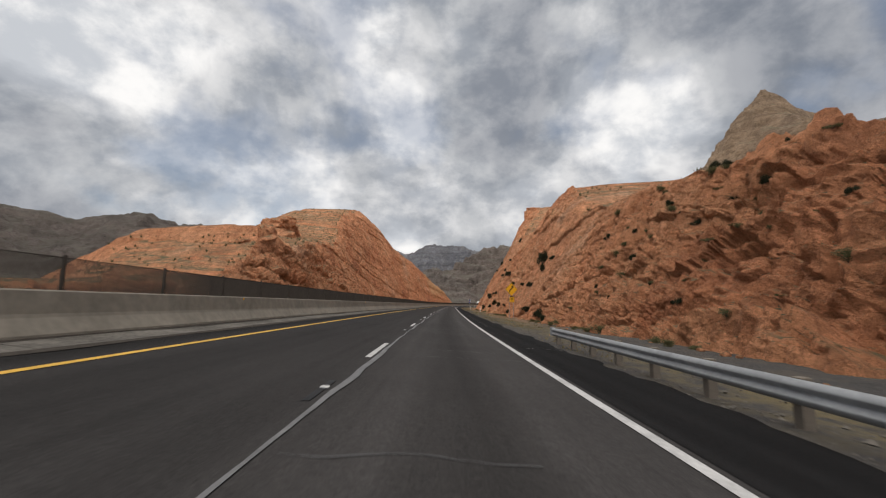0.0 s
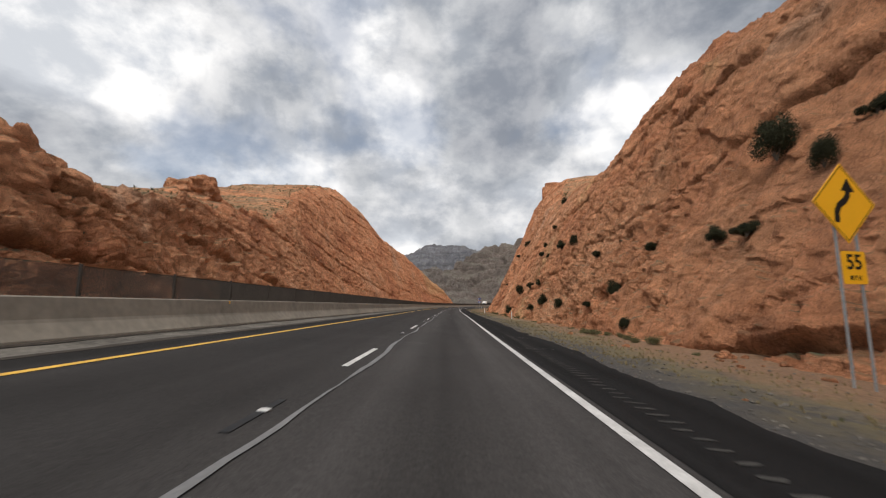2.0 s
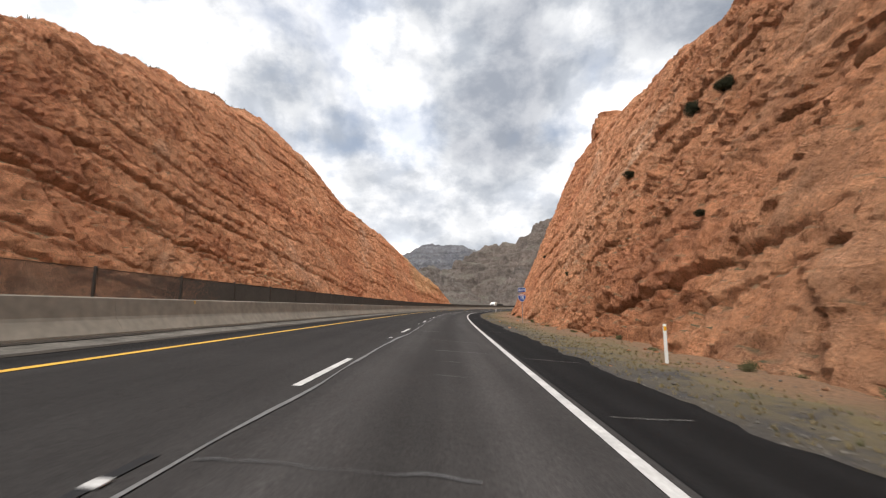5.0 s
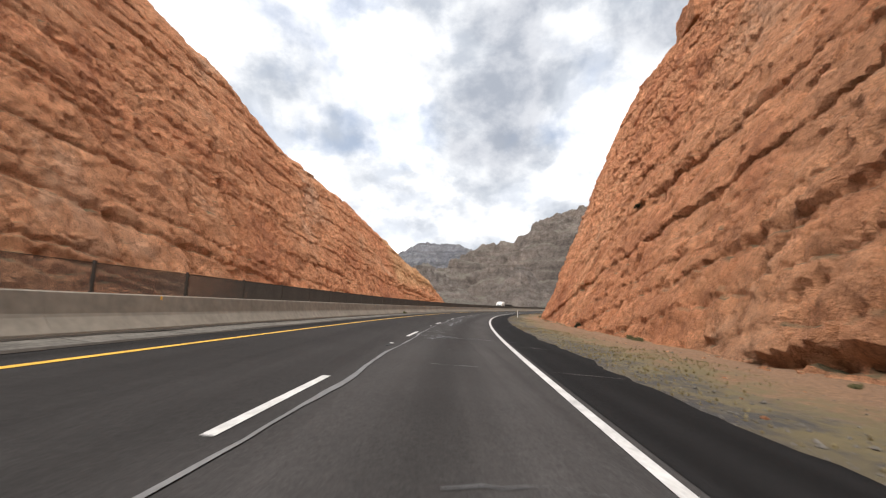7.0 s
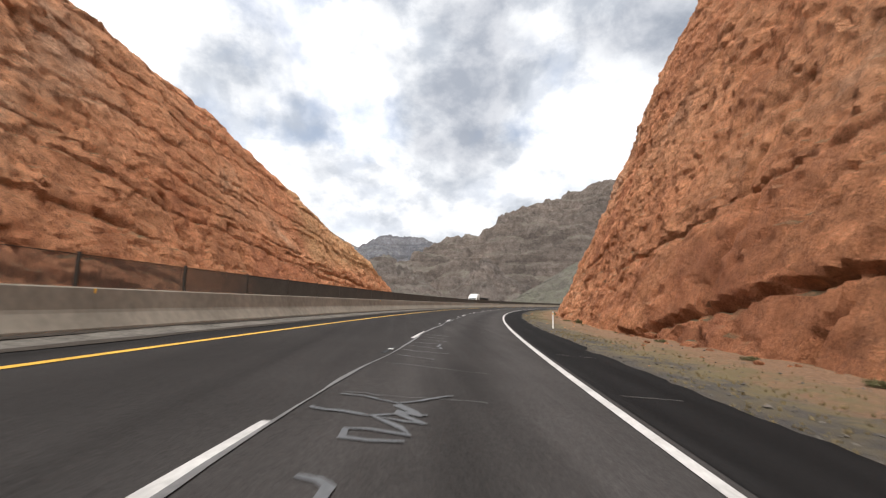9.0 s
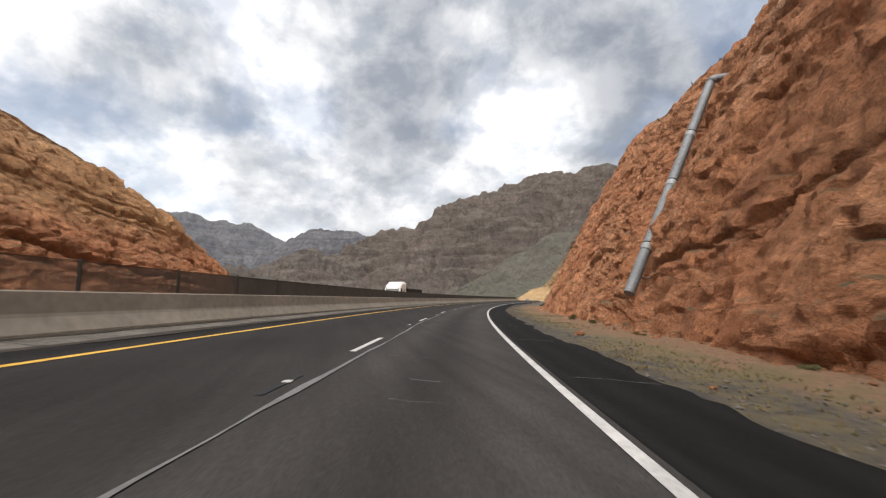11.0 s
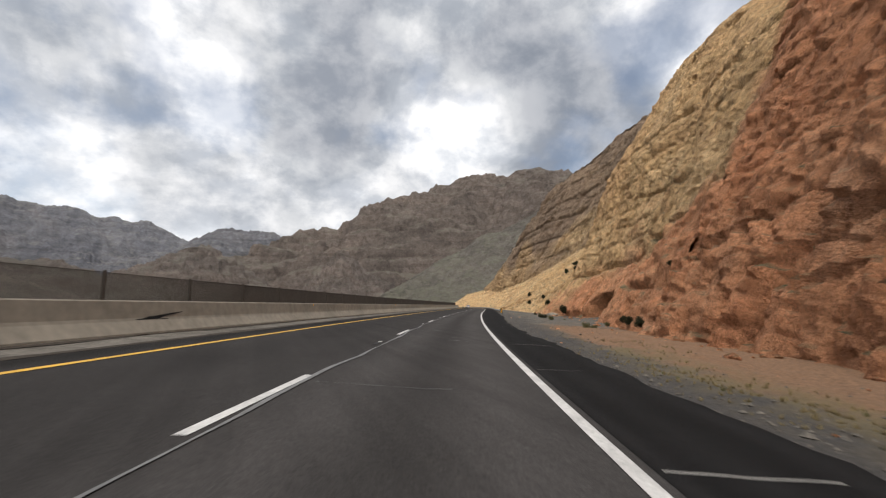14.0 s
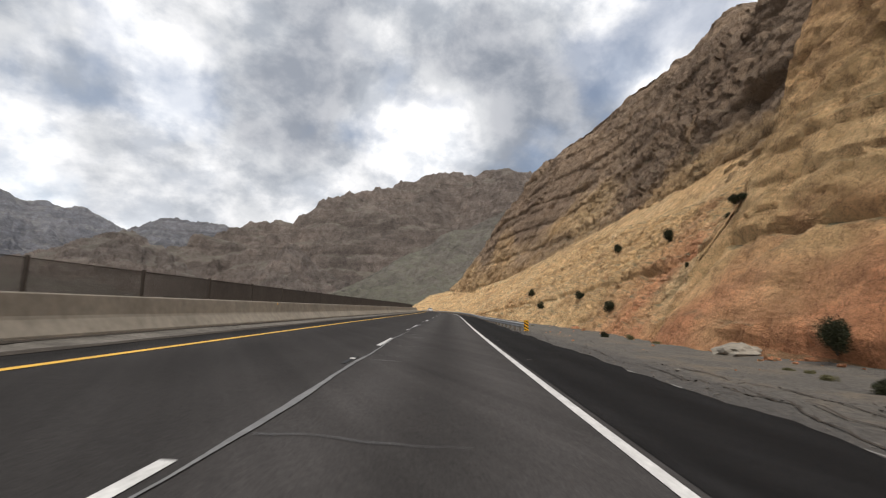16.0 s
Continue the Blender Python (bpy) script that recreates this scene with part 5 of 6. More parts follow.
# Corrugated drain pipe down the rock
def drain_pipe():
    t = thing("drain_pipe", "corrugated galvanised steel drain pipe running down the red rock", "pipe")
    a = Vector(at(311.0, 11.45, 1.5))
    b = Vector(at(319.5, 22.3, 20.6))
    way = (b - a).normalized()
    full = (b - a).length
    out = Vector(at(312, -1, 0) - at(312, 0, 0))
    cuts = [0.0, 4.1, 10.6, 16.4, full]
    for k in range(4):
        bm = bmesh.new()
        l0, l1 = cuts[k], cuts[k + 1]
        steps = int((l1 - l0) / 0.07)
        tube(bm, [a + way * (l0 + (l1 - l0) * i / steps) for i in range(steps + 1)], [0.36 + 0.02 * (i % 2) for i in range(steps + 1)], 18)
        part("pipe_length", bm, PIPE, t, "corrugated pipe length")
        if k:
            bm = bmesh.new()
            tube(bm, [a + way * (l0 - 0.28), a + way * (l0 - 0.26), a + way * (l0 + 0.26), a + way * (l0 + 0.28)], [0.38, 0.405, 0.405, 0.38], 18)
            part("collar", bm, PIPE_PALE, t, "pale bolted collar band")
            bm = bmesh.new()
            tube(bm, [a + way * (l0 + 0.30), a + way * (l0 + 0.36)], 0.40, 18)
            part("strap", bm, GROOVE, t, "dark strap")
    bm = bmesh.new()
    e = b + Vector(at(312, 1, 0) - at(312, 0, 0)) * 3.0 + Vector((0, 0, 0.7))
    tube(bm, [b - way * 0.1, b + way * 0.4, b + way * 0.75 - out * 0.35, e], 0.37, 18)
    part("elbow", bm, PIPE, t, "bent upper end")
    for l in (1.5, 8, 14):
        bm = bmesh.new()
        q = a + way * l
        tube(bm, [q, q - out * 2.6 - Vector((0, 0, 0.4))], 0.04)
        part("anchor", bm, PIPE, t, "steel anchor")


drain_pipe()

# Mountains behind
ridge("ridge_grey", [(205, 60, 60), (225, 150, 95), (235, 244, 108), (250, 300, 150), (256, 316, 168), (262, 333, 173), (268, 350, 168), (273, 366, 154), (282, 430, 150), (274, 494, 128), (268, 530, 110), (268, 575, 84), (272, 640, 50)], 120, 220, GREY, "broken grey-brown limestone ridge above the tan bluff", 3, 0.14, (330, 150), 9.0, 0.95, 60, -2, 9.0, 0.4, 0.12)
ridge("hill_red", [(72, 122, 8), (86, 118, 24), (96, 112, 41), (103, 109, 48), (110, 108, 49), (116, 106, 45), (124, 103, 44), (145, 96, 47), (190, 80, 52)], 46, 60, RED, "broken red-brown sandstone hill above the first cut", 27, 0.16, (260, 200), 5.0, 0.9, 26, 8, 5.0, 1.0, 0.35)
ridge("slope_rubble", [(215, 930, 12), (262, 905, 50), (330, 873, 94), (394, 833, 120), (470, 770, 160), (600, 700, 170)], 240, 300, RUBBLE, "grey rubble slope with scattered scrub", 8, 0.10, (240, 180), 0, 1.1, 60, -3.0, 9.0)
ridge("mesa_far", [(x, y, 1.06 * z) for x, y, z in ((20, 1545, 120), (84, 1532, 159), (186, 1525, 210), (305, 1504, 226), (325, 1501, 250), (470, 1457, 315), (528, 1433, 333), (641, 1375, 374), (807, 1258, 357), (912, 1157, 339), (1100, 980, 330))], 520, 500, MESA, "grey stepped limestone mesa in the distance", 12, 0.17, (330, 220), 38.0, 0.9, 220, -3.0, 26.0)
ridge("peak_far", [(x, y, 1.05 * z) for x, y, z in ((-330, 2040, 90), (-220, 2058, 195), (-116, 2072, 252), (-60, 2077, 288), (-10, 2080, 302), (73, 2082, 269), (130, 2080, 250), (287, 2067, 273), (500, 2000, 290))], 520, 500, HAZE_BLUE, "grey mountain peak in the distance with haze in its colour", 15, 0.16, (240, 150), 0, 1.0, 240, -3.0, 40.0)
ridge("range_far", [(x, y, 1.07 * z) for x, y, z in ((-1900, 2300, 391), (-1500, 2500, 437), (-1197, 2656, 409), (-970, 2768, 458), (-824, 2826, 470), (-702, 2867, 415), (-611, 2893, 435), (-490, 2922, 423), (-377, 2944, 369), (-233, 2965, 328), (-100, 2975, 242))], 900, 600, HAZE_BLUE, "mountain range on the horizon with blue-grey haze in its colour", 17, 0.16, (280, 150), 0, 1.0, 320, -3.0, 60.0)
ridge("hill_spire", [(-140, 1005, 30), (-109, 1009, 50), (-59, 1020, 74), (-41, 1024, 86), (-24, 1026, 97), (-12, 1028, 93), (15, 1030, 73), (60, 1032, 40), (90, 1030, 20)], 190, 160, FAR, "folded grey hill with a small rock spire", 19, 0.2, (200, 130), 14.0, 1.1, 60, -3.0, 9.0)
ridge("hill_dark", [(95, 1035, 15), (121, 1029, 42), (165, 1024, 87), (181, 1021, 82), (206, 1016, 57), (260, 1000, 30)], 150, 140, FAR, "dark layered rock knob below the mesa", 21, 0.25, (160, 120), 12.0, 1.0, 50, -3.0, 9.0)
ridge("hills_left", [(-620, 120, 40), (-500, 230, 78), (-411, 319, 86), (-381, 354, 81), (-344, 391, 74), (-303, 423, 86), (-274, 442, 80), (-232, 500, 76), (-190, 620, 60), (-160, 690, 54), (-133, 710, 38), (-60, 740, 20), (0, 760, 8)], 260, 260, FAR, "dark grey-brown scrub-covered hills", 23, 0.18, (280, 150), 0, 1.15, 90, -3.0, 10.0)


# Plants
def leaf_ball(seed, n, leaf, squash, clumps, up=0.0):
    """A loose crown of small leaf blades in several clumps, about one metre in radius."""
    r = np.random.default_rng(seed)
    cen = np.clip(r.normal(0, 0.36, (clumps, 3)), -0.6, 0.6) * (1, 1, 0.75 * squash) + (0, 0, 0.55 * squash + up)
    rad = r.uniform(0.38, 0.6, clumps)
    verts, faces = [], []
    for k in range(n):
        c = r.integers(clumps)
        d = r.normal(size=3)
        d /= np.linalg.norm(d)
        q = cen[c] + d * rad[c] * r.uniform(0.3, 1.02) * (1, 1, squash)
        t = r.normal(size=3)
        t = t / np.linalg.norm(t)
        w = np.cross(t, d)
        w = w / (np.linalg.norm(w) + 1e-6)
        ln = leaf * r.uniform(0.6, 1.5)
        tip = (d * 0.6 + t * 0.6 + np.array((0, 0, 0.35)))
        tip = tip / np.linalg.norm(tip) * ln
        i = len(verts)
        verts += [(q - w * ln * 0.28).tolist(), (q + w * ln * 0.28).tolist(), (q + tip + w * ln * 0.1).tolist(), (q + tip * 1.15 - w * ln * 0.05).tolist()]
        faces.append((i, i + 1, i + 2, i + 3))
    return verts, faces, cen


def shrub(name, label, seed, mat, n=900, leaf=0.15, squash=0.9, clumps=7, category="shrub", group="rock shrubs"):
    t = thing(name, label, category, group)
    v, f, cen = leaf_ball(seed, n, leaf, squash, clumps)
    me = bpy.data.meshes.new("foliage")
    me.from_pydata(v, [], f)
    me.materials.append(mat)
    ob = new("foliage", me)
    ob.parent = t
    bm = bmesh.new()
    for c in cen[:5]:
        tube(bm, [(0, 0, -0.25), (c[0] * 0.4, c[1] * 0.4, 0.15), (c[0] * 0.9, c[1] * 0.9, c[2] * 0.9)], [0.05, 0.035, 0.015], 5)
    part("stems", bm, BARK, t, "thin woody stems")
    return t


PARK = Matrix.Translation((0, -80, -60))
dark_kinds = [shrub("juniper_shrub", "dense dark green shrub rooted in the rock face", 40 + k, JUNIPER, 9000, 0.065, (0.95, 0.8, 1.2)[k], (7, 6, 9)[k]) for k in range(3)]
pale_kinds = [shrub("desert_scrub", "low grey-green desert scrub at the foot of the rock", 50 + k, SCRUB, 1800, 0.09, 0.65, 8, "scrub", "roadside scrub") for k in range(3)]
used = set()


def plant(kind_list, s, pos, size, rnd):
    k = int(rnd.integers(len(kind_list)))
    m = Matrix.Translation(pos) @ Matrix.Rotation(rnd.uniform(0, 6.28), 4, "Z") @ Matrix.Diagonal((size, size * rnd.uniform(0.85, 1.15), size * rnd.uniform(0.85, 1.2), 1))
    src = kind_list[k]
    if src.name in used:
        copy_thing(src, m)
    else:
        used.add(src.name)
        src.matrix_basis = m


rnd = np.random.default_rng(8)
SHRUBS_A = ((49.7, -0.6, 0.5), (53.3, -0.1, 0.7), (59.3, 0.6, 0.6), (65.3, 8.4, 0.85), (66.2, 6.9, 1.0), (69.3, 8.7, 1.6), (69.0, 4.5, 0.9), (71.7, 4.7, 0.7), (76.1, -0.1, 0.7), (78.7, 5.1, 0.75), (81.6, 2.3, 0.8), (84.5, 1.2, 0.5), (88.9, 5.7, 0.65), (93, 1.2, 0.9))
SHRUBS_B = ((96.9, 8.2, 1.0), (99.3, 1.5, 0.95), (102.3, 1, 0.65), (103.6, 8.6, 0.95), (107.9, 4.3, 0.6), (112.7, 3.9, 0.65), (118.5, 13.8, 0.75), (114.5, 4.1, 1.1), (119.1, 9.6, 0.8), (119.6, 11.1, 0.6), (114.2, 8.7, 0.55), (120.0, 3.4, 1.25), (124.4, 0.5, 1.0), (130, 20.7, 1.0), (145.6, 5.8, 0.4), (152.3, 16, 1.0), (156.4, 16.5, 1.2), (167.6, 14.5, 0.9), (173.2, 4.9, 0.5), (222.2, -0.6, 0.5), (225, 12.7, 0.55))
SHRUBS_C = ((388, -0.2, 0.65), (388.5, 3.9, 0.4), (391, -0.3, 0.75), (417.8, -0.3, 0.6), (427.3, 0.2, 1.2), (438.4, 8.6, 0.85), (442.3, 4.5, 0.4), (442.8, 8.5, 0.7), (452.7, 1.5, 1.0), (453.4, 8.5, 1.2), (464, 2.8, 0.9), (467.4, 9.1, 1.2), (476, 1.5, 0.8), (490, 4, 1.0))
for face, rows in (("cliff_red", SHRUBS_A), ("cliff_red", SHRUBS_B), ("cliff_tan", SHRUBS_C)):
    for s, z, r in rows:
        p, n = on_cliff(face, s, z)
        plant(dark_kinds, s, p + n * (0.5 * r if n.dot(Vector(at(s, -1, 0) - at(s, 0, 0))) > 0 else -0.5 * r) + Vector((0, 0, -0.45 * r)), r * 1.1, rnd)
for k in range(96):
    s = rnd.uniform(14, 140) if k < 56 else rnd.uniform(140, 300) if k < 84 else rnd.uniform(300, 470)
    u = float(np.interp(s, RIGHT[:, 0], RIGHT[:, 1])) - rnd.uniform(0.2, 1.5) if s < 380 else rnd.uniform(9, 13)
    p = at(s, u, 0)
    plant(pale_kinds, s, Vector((p[0], p[1], verge_z(s, u) - 0.03)), rnd.uniform(0.3, 0.7), rnd)
for k in range(110):
    s = rnd.uniform(8, 46)
    z = rnd.uniform(1, 14)
    p, n = on_cliff("cliff_red", s, z)
    plant(pale_kinds if k % 4 else dark_kinds, s, p + Vector((0, 0, -0.1)), rnd.uniform(0.3, 0.85), rnd)


def scatter_blades(name, label, spots, mat, blades, size, category="grass"):
    """Many small tufts as one mesh."""
    r = np.random.default_rng(len(spots))
    v, f = [], []
    for x, y, z, k in spots:
        for b in range(blades):
            a = r.uniform(0, 6.28)
            ln = size * k * r.uniform(0.5, 1.2)
            lean = r.uniform(0.1, 0.8)
            dx, dy = math.cos(a), math.sin(a)
            w = ln * 0.10
            bx, by = x + dx * size * 0.3 * k * r.random(), y + dy * size * 0.3 * k * r.random()
            i = len(v)
            v += [(bx - dy * w, by + dx * w, z - 0.02), (bx + dy * w, by - dx * w, z - 0.02), (bx + dx * lean * ln, by + dy * lean * ln, z + ln * (1.05 - 0.5 * lean))]
            f.append((i, i + 1, i + 2))
    me = bpy.data.meshes.new(name)
    me.from_pydata(v, [], f)
    me.materials.append(mat)
    return tagged(new(name, me), label, category, kind="stuff")


spots, green = [], []
for k in range(44000):
    s, u = rnd.uniform(2, 380), rnd.uniform(3.85, 9.0)
    w = float(value3(np.array([s * 0.12, u * 0.35, 0.0]), 13)) + 0.6 - abs(u - 5.6) / 4.0
    if rnd.random() > w:
        continue
    p = at(s, u, 0)
    (green if rnd.random() < 0.03 + 0.2 * max(0.0, float(value3(np.array([s * 0.2, u * 0.8, 4.0]), 19))) else spots).append((p[0], p[1], verge_z(s, u), rnd.uniform(0.5, 1.5)))
scatter_blades("dry_grass", "short dry yellow grass on the verge", spots, DRY, 14, 0.065)
scatter_blades("green_grass", "sparse low green weeds on the verge", green, WEED, 12, 0.06)
plateau = []
for face, lo, hi, n in (("cliff_left", 60, 300, 2600), ("cliff_red", 30, 350, 1100)):
    ss, p, zz = SURFACES[face]
    for k in range(n):
        i = int(np.argmin(np.abs(ss - rnd.uniform(lo, hi))))
        j = p.shape[1] - 3 - int(rnd.integers(0, 54))
        q = p[i, j]
        plateau.append((q[0], q[1], q[2], rnd.uniform(0.4, 1.5)))
scatter_blades("plateau_scrub", "low grey-green scrub on the tops of the cuts", plateau, SCRUB, 16, 0.42, "scrub")

def ground_crack(s, u, wide, mat):
    """A crack or crust line drawn over the pull-out's surface."""
    f = np.linspace(0, 1, 60)
    k = np.linspace(0, 1, len(s))
    q = np.stack([f * 9 + s[0], f * 0 + u[0], f * 0], -1)
    ss, uu = np.interp(f, k, s) + 0.12 * fbm3(q, 4, 71), np.interp(f, k, u) + 0.10 * fbm3(q + 30, 4, 72)
    zz = np.array([verge_z(a, b) for a, b in zip(ss, uu)]) + 0.02
    ww = wide * np.clip(1 + 0.8 * fbm3(q * 2, 3, 73), 0.3, 2)
    grid_mesh("pavement_crack", np.stack([at(ss, uu + ww / 2, zz), at(ss, uu - ww / 2, zz)], 1), mat, False, False, pull)


for s_, u_, w_, m_ in (((413, 417, 421, 426), (4.85, 4.72, 4.62, 4.8), 0.05, DUST), ((414, 417.4, 419.2, 421.7), (5.3, 5.5, 5.9, 5.2), 0.05, DIRT), ((415, 418, 424, 430), (6.4, 6.2, 5.4, 5.9), 0.04, DIRT), ((412, 418, 425), (7.2, 7.6, 6.9), 0.05, DIRT), ((419.5, 419.2, 419.6), (5.0, 6.6, 8.4), 0.04, DIRT), ((425, 424.6, 425.2), (5.2, 6.4, 7.8), 0.04, DIRT), ((404, 408, 413), (5.4, 5.8, 5.5), 0.04, DIRT)):
    ground_crack(s_, u_, w_, m_)
for s_, u_, r_, kind_ in ((420.3, 10.3, 0.85, dark_kinds), (421.8, 10.9, 0.6, dark_kinds), (423.6, 10.9, 0.45, pale_kinds), (424.8, 11.4, 0.4, pale_kinds), (426.2, 11.8, 0.35, pale_kinds), (437.2, 12.6, 0.6, pale_kinds), (440.5, 12.4, 0.5, pale_kinds), (444.0, 11.9, 0.5, dark_kinds)):
    q_ = at(s_, u_, verge_z(s_, u_) - 0.05)
    plant(kind_, s_, Vector(q_), r_, rnd)

# Rocks
def rock_mesh(seed, rad=(1, 1, 1), detail=3, crumble=0.3):
    bm = bmesh.new()
    bmesh.ops.create_icosphere(bm, subdivisions=detail, radius=1.0)
    co = np.array([v.co for v in bm.verts])
    val, d1, d2, tilt = cells3(co * 1.4 + seed, seed)
    h = 1 + crumble * ((val - 0.5) * 0.8 + 1.3 * tilt) + 0.12 * fbm3(co * 2.2 + seed, 4, seed)
    for v, k in zip(bm.verts, h):
        v.co = Vector((v.co.x * rad[0], v.co.y * rad[1], v.co.z * rad[2])) * float(k)
    return bm


def outcrop(label, s, u, z, lumps, seed):
    t = thing("rock_outcrop", label, "rock", "outcrops")
    t.matrix_basis = road_pose(s, u, z)
    for k, (x, y, zz, r1, r2, r3) in enumerate(lumps):
        bm = rock_mesh(seed + k, (r1, r2, r3), 5, 0.4)
        for f in bm.faces:
            f.smooth = True
        ob = part("boulder", bm, RED, t)
        ob.matrix_local = Matrix.Translation((x, y, zz))


outcrop("rounded red sandstone knob standing on the cliff top", 142, -60.5, 22.0, ((0, 0, -0.5, 9, 9, 5.5), (0.5, 1, 4.2, 6.0, 5.2, 3.8), (4.3, -1, 5.6, 2.8, 2.6, 2.4), (-7, 3, 2.0, 5, 5, 3.4)), 3)
outcrop("jagged orange sandstone crag above the opposite road", 82, -37, 11.2, ((0, 0, 0, 3.4, 4.2, 2.6), (0.6, 1, 2.6, 1.3, 1.7, 2.5), (-2, -3.5, 0.4, 2.6, 2.6, 1.6)), 9)


def ledge_block():
    t = thing("rock_block", "square sandstone block jutting from the top of the cut", "rock", "outcrops")
    t.matrix_basis = road_pose(253, 39.4, 54.6)
    for x0, x1, y0, y1, z0, z1 in ((-4.2, 5, -4.5, 4.5, -3.5, 1.2), (-3.0, 5, -3.6, 4.2, 1.0, 3.4)):
        bm = bmesh.new()
        box(bm, x0, x1, y0, y1, z0, z1, 0.3)
        bmesh.ops.subdivide_edges(bm, edges=bm.edges[:], cuts=5, use_grid_fill=True)
        co = np.array([v.co for v in bm.verts])
        val, d1, d2, tilt = cells3(co * 0.4, 5)
        h = 0.25 * fbm3(co * 0.6, 4, 61) + 0.5 * tilt
        for v, k in zip(bm.verts, h):
            v.co += v.co.normalized() * float(k)
        part("ledge", bm, RED, t)


ledge_block()
rock_kinds = [rock_mesh(60 + k, (1, 0.8, 0.6), 2, 0.6) for k in range(5)]
rv, rf = [], []
rock_data = [([tuple(v.co) for v in bm.verts], [tuple(v.index for v in f.verts) for f in bm.faces]) for bm in rock_kinds]
for k in range(900):
    s = rnd.uniform(0, 470)
    ub = float(np.interp(s, RIGHT[:, 0], RIGHT[:, 1])) if s < 386 else float(np.interp(s, RIGHT_FAR[:, 0], RIGHT_FAR[:, 1]))
    near = rnd.random() < 0.75
    u = ub - abs(rnd.normal(0, 0.9)) + 0.4 if near else rnd.uniform(4.2, max(ub, 5))
    r = min(rnd.lognormal(-2.35, 0.65), 0.55) * (1.0 if near else 0.45)
    p = at(s, u, 0)
    vs, fs = rock_data[int(rnd.integers(5))]
    i, a = len(rv), rnd.uniform(0, 6.28)
    z = verge_z(s, u) + 0.15 * r
    ca, sa = math.cos(a) * r, math.sin(a) * r
    rv += [(p[0] + ca * x - sa * y, p[1] + sa * x + ca * y, z + r * zz) for x, y, zz in vs]
    rf += [tuple(i + q for q in f) for f in fs]
me = bpy.data.meshes.new("rubble")
me.from_pydata(rv, [], rf)
me.materials.append(RED)
tagged(new("rubble", me), "loose sandstone rubble fallen at the foot of the cliffs", "rubble", kind="stuff")
boulder = thing("boulder", "pale flat boulder lying below the tan bluff", "boulder")
p = at(431, 13.2, 0)
boulder.matrix_basis = Matrix.Translation((p[0], p[1], verge_z(431, 13.2) + 0.1))
part("stone", rock_mesh(77, (1.1, 0.8, 0.4), 3, 0.4), CONCRETE, boulder, "pale limestone")

# Fine gravel on the verge
gr = np.random.default_rng(31)
count = 30000
g_s = gr.uniform(1, 450, count)
g_u = 3.62 + np.abs(gr.normal(0, 1.3, count)) + 0.0
g_u = np.where(gr.random(count) < 0.3, gr.uniform(3.8, 9.5, count), g_u)
g_r = np.clip(gr.lognormal(-3.95, 0.5, count), 0.012, 0.09)
shape = np.array([(1, 0.1, 0), (0.2, 0.9, 0.1), (-0.9, 0.2, -0.1), (-0.1, -1, 0), (0.15, 0.1, 0.7), (0, 0, -0.6)])
tri_ = np.array([(0, 1, 4), (1, 2, 4), (2, 3, 4), (3, 0, 4), (1, 0, 5), (2, 1, 5), (3, 2, 5), (0, 3, 5)])
ii = np.clip(np.searchsorted(VERGE_S, g_s), 0, len(VERGE_S) - 1)
jj = np.argmin(np.abs(us_verge[None, :] - g_u[:, None]), 1)
base_ = at(g_s, g_u, VERGE_P[ii, jj, 2])
ang = gr.uniform(0, 6.28, count)
sx, sy, sz = (shape[None, :, k] * gr.uniform(0.6, 1.3, (count, 1)) for k in range(3))
gv = np.stack([base_[:, None, 0] + g_r[:, None] * (np.cos(ang)[:, None] * sx - np.sin(ang)[:, None] * sy), base_[:, None, 1] + g_r[:, None] * (np.sin(ang)[:, None] * sx + np.cos(ang)[:, None] * sy), base_[:, None, 2] + g_r[:, None] * (sz + 0.2)], -1).reshape(-1, 3)
gf = (tri_[None] + 6 * np.arange(count)[:, None, None]).reshape(-1, 3)
me = bpy.data.meshes.new("gravel")
me.from_pydata(gv.tolist(), [], gf.tolist())
me.materials.append(GRAVEL)
tagged(new("gravel", me), "loose grey and tan gravel along the asphalt's edge", "gravel", kind="stuff")

# Scars of an old impact on the barrier, a weed in the gutter
scar_bm = bmesh.new()
for x, z, a, h in ((0.0, 0.92, 0.55, 0.05), (0.45, 0.99, 0.5, 0.035), (-0.5, 0.86, 0.4, 0.05), (0.2, 0.86, 0.35, 0.03), (0.9, 1.04, 0.35, 0.02)):
    ring = []
    for k in range(10):
        ph = 2 * math.pi * k / 10
        y, zz = x + a * math.cos(ph) * (0.8 + 0.4 * gr.random()), z + h * math.sin(ph) * (0.6 + 0.8 * gr.random()) + 0.10 * a * math.cos(ph)
        ring.append(scar_bm.verts.new((-(zz - 0.93) * 0.165 + 0.014, y, zz)))
    scar_bm.faces.new(ring)
scar = part("impact_scar", scar_bm, GROOVE, barrier, "black scraped impact scar")
scar.matrix_local = road_pose(370.2, -7.92)
plant(pale_kinds, 221.7, Vector(at(221.7, -7.5, 0.47)), 0.42, rnd)
plant(pale_kinds, 223.4, Vector(at(223.4, -7.55, 0.47)), 0.2, rnd)

# Vehicles
def wheel(parent, x, y, r, w):
    bm = bmesh.new()
    tube(bm, [(x - w / 2, y, r), (x - w / 2 + 0.02, y, r), (x + w / 2 - 0.02, y, r), (x + w / 2, y, r)], [r * 0.9, r, r, r * 0.9], 24)
    tyre = part("wheel", bm, RUBBER, parent, "black tyre")
    bm = bmesh.new()
    tube(bm, [(x - w / 2 - 0.01, y, r), (x + w / 2 + 0.01, y, r)], r * 0.55, 16)
    part("rim", bm, CHROME, tyre, "steel rim")


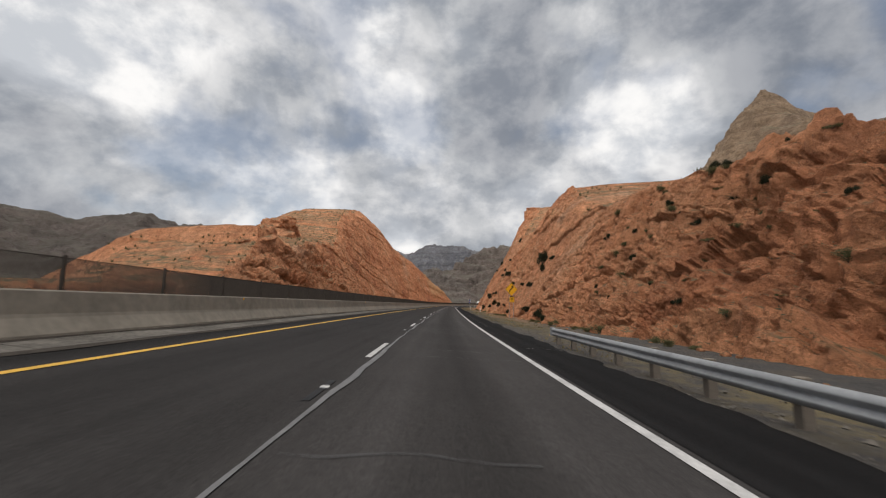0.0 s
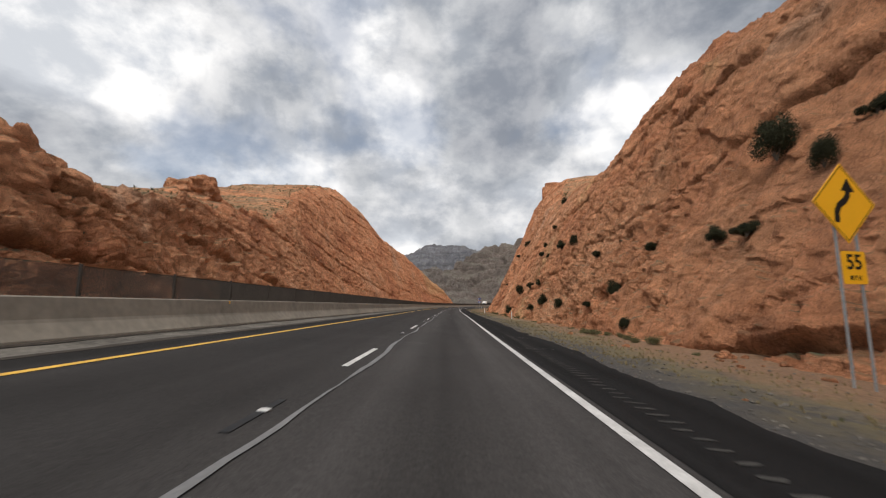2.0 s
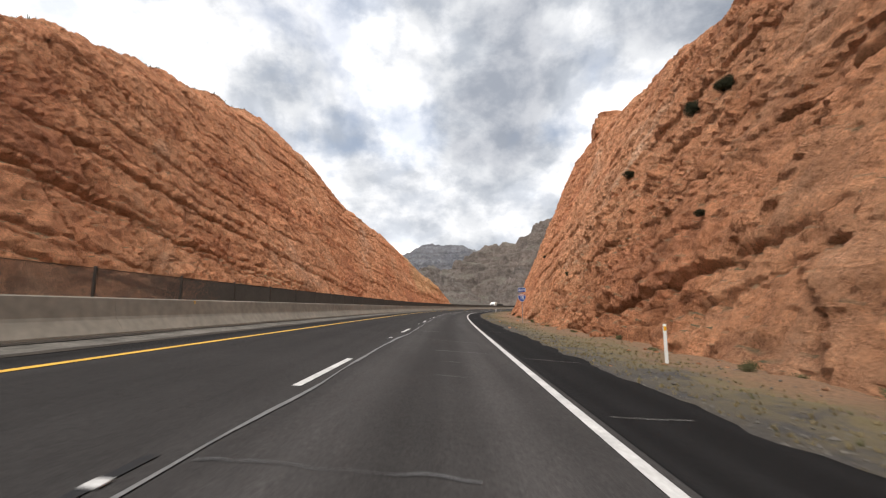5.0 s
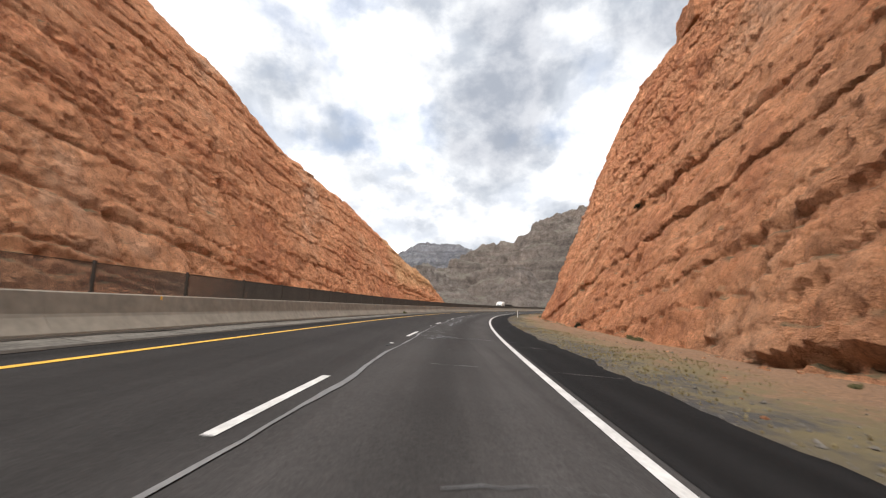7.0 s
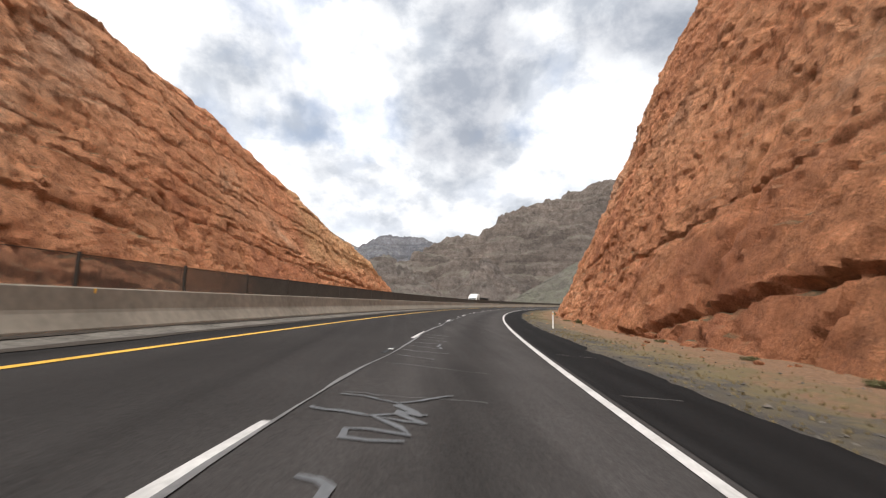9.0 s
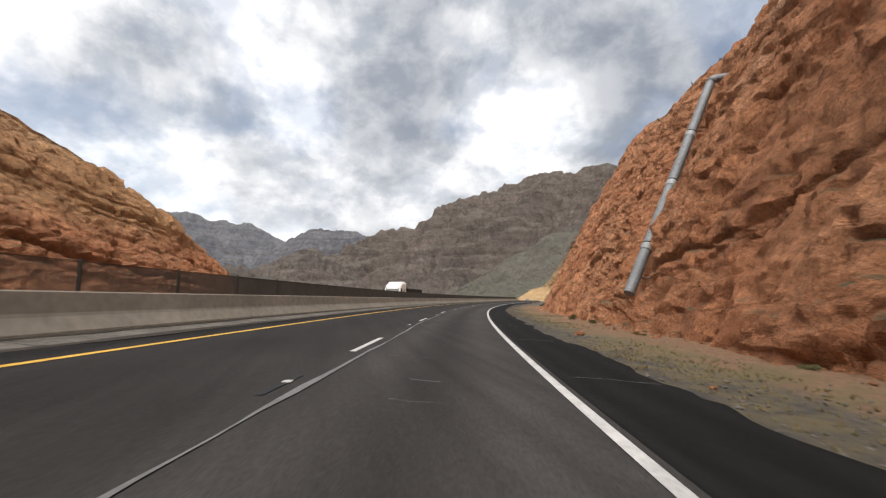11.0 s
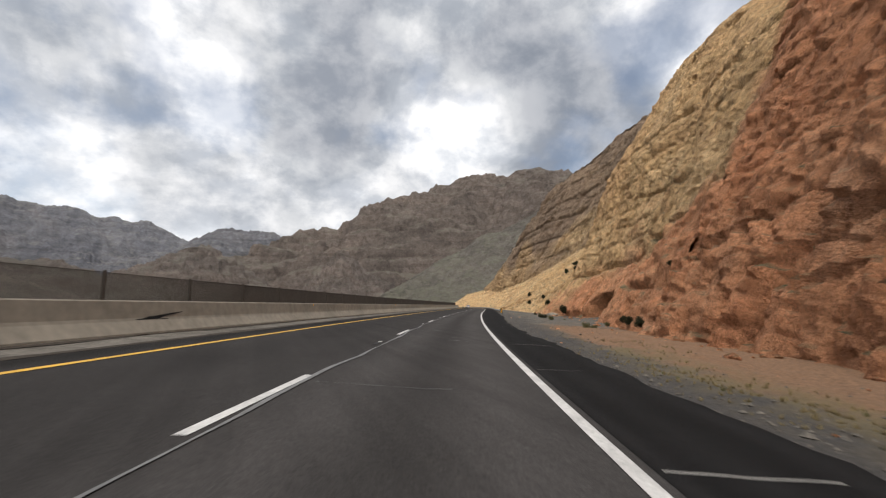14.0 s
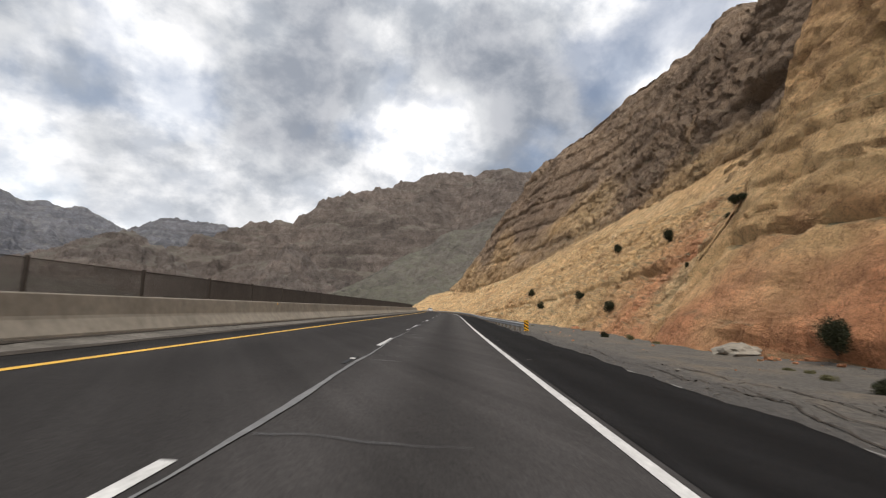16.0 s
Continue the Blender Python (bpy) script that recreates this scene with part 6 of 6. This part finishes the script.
def hull(bm, sections):
    """A body lofted through cross-sections [(y, [(x, z), ...]), ...]."""
    rings = [[bm.verts.new((x, y, z)) for x, z in pts] for y, pts in sections]
    for a, b in zip(rings, rings[1:]):
        for i in range(len(a)):
            j = (i + 1) % len(a)
            bm.faces.new((a[i], a[j], b[j], b[i]))
    bm.faces.new(rings[0][::-1]), bm.faces.new(rings[-1])
    bmesh.ops.recalc_face_normals(bm, faces=bm.faces)
    return bm


def rounded(w, z0, z1, r):
    h = w / 2
    return [(-h, z0), (h, z0), (h, z1 - r), (h - r, z1), (-h + r, z1), (-h, z1 - r)]


def truck():
    t = thing("semi_truck", "white sleeper-cab semi truck with a black tarped trailer", "truck")
    t.matrix_basis = road_pose(341.5, -13.4, -0.05)
    bm = hull(bmesh.new(), [(0.0, rounded(1.7, 0.7, 1.75, 0.25)), (0.25, rounded(1.95, 0.6, 1.95, 0.25)), (1.9, rounded(2.2, 0.6, 2.15, 0.25))])
    part("hood", bm, TRUCK_W, t, "white sloping hood")
    bm = hull(bmesh.new(), [(1.75, rounded(2.3, 0.6, 2.3, 0.2)), (2.15, rounded(2.4, 0.6, 3.2, 0.3)), (2.7, rounded(2.45, 0.6, 3.75, 0.35)), (3.6, rounded(2.5, 0.6, 4.0, 0.35)), (5.6, rounded(2.5, 0.6, 4.05, 0.3))])
    cab = part("cab", bm, TRUCK_W, t, "white sleeper cab")
    bm = bmesh.new()
    bm.faces.new([bm.verts.new(c) for c in ((-1.0, 1.72, 2.32), (1.0, 1.72, 2.32), (1.02, 2.12, 3.1), (-1.02, 2.12, 3.1))])
    part("windshield", bm, GLASS_D, cab, "dark windshield")
    for x in (-1.26, 1.26):
        bm = bmesh.new()
        box(bm, x - 0.01, x + 0.01, 2.35, 3.1, 2.2, 2.95)
        part("side_window", bm, GLASS_D, cab, "dark side window")
        bm = bmesh.new()
        box(bm, x - 0.01, x + 0.01, 4.35, 4.65, 2.2, 2.9)
        part("sleeper_window", bm, GLASS_D, cab, "dark sleeper window")
        bm = bmesh.new()
        box(bm, x * 1.16 - 0.06, x * 1.16 + 0.06, 1.95, 2.05, 2.2, 2.9, 0.02)
        part("mirror", bm, GROOVE, cab, "black mirror")
    bm = bmesh.new()
    box(bm, -0.6, 0.6, -0.05, 0.02, 0.85, 1.6, 0.03)
    part("grille", bm, CHROME, t, "chrome grille")
    bm = bmesh.new()
    box(bm, -1.2, 1.2, -0.2, 0.15, 0.4, 0.75, 0.05)
    part("bumper", bm, CHROME, t, "chrome bumper")
    bm = bmesh.new()
    box(bm, -1.28, 1.28, 6.4, 18.2, 1.25, 3.05, 0.08)
    part("tarp", bm, TARP, t, "black tarp over the load")
    bm = bmesh.new()
    box(bm, -1.3, 1.3, 6.3, 18.3, 1.05, 1.25, 0.02)
    part("trailer_deck", bm, GROOVE, t, "dark trailer deck")
    for x in (-1.05, 1.05):
        for y in (1.0, 5.4, 6.7, 16.0, 17.3):
            wheel(t, x, y, 0.5, 0.3)
        bm = bmesh.new()
        box(bm, x * 0.85 - 0.12, x * 0.85 + 0.12, -0.06, 0.1, 1.05, 1.3, 0.03)
        part("headlight", bm, SIGN_W, t, "headlight")


def car(name, label, m, paint):
    t = thing(name, label, "car", "cars")
    t.matrix_basis = m
    bm = hull(bmesh.new(), [(0, rounded(1.5, 0.35, 0.75, 0.12)), (0.2, rounded(1.75, 0.25, 0.85, 0.12)), (1.3, rounded(1.82, 0.22, 0.98, 0.12)), (3.9, rounded(1.82, 0.22, 1.02, 0.12)), (4.5, rounded(1.7, 0.3, 0.95, 0.15))])
    part("body", bm, paint, t)
    bm = hull(bmesh.new(), [(1.2, rounded(1.5, 0.9, 1.02, 0.05)), (2.0, rounded(1.4, 0.9, 1.43, 0.15)), (3.2, rounded(1.4, 0.9, 1.45, 0.15)), (4.1, rounded(1.45, 0.9, 1.08, 0.05))])
    part("windows", bm, GLASS_D, t, "dark window glass")
    bm = hull(bmesh.new(), [(1.95, rounded(1.3, 1.40, 1.45, 0.02)), (2.5, rounded(1.36, 1.42, 1.485, 0.02)), (3.3, rounded(1.3, 1.40, 1.465, 0.02))])
    part("roof", bm, paint, t)
    for x in (-0.8, 0.8):
        for y in (0.85, 3.6):
            wheel(t, x, y, 0.33, 0.22)
        for y, mat, nm in ((-0.01, SIGN_W, "headlight"), (4.5, SIGN_R, "tail_light")):
            bm = bmesh.new()
            box(bm, x * 0.8 - 0.16, x * 0.8 + 0.16, y - 0.03, y + 0.03, 0.62, 0.76, 0.01)
            part(nm, bm, mat, t)


truck()
car("car", "white sedan on the opposite carriageway beyond the fence", road_pose(40.5, -13.4, -0.05), TRUCK_W)
car("car", "pale car far ahead on the asphalt", road_pose(590, 0.0, 0.0, 180), TRUCK_W)
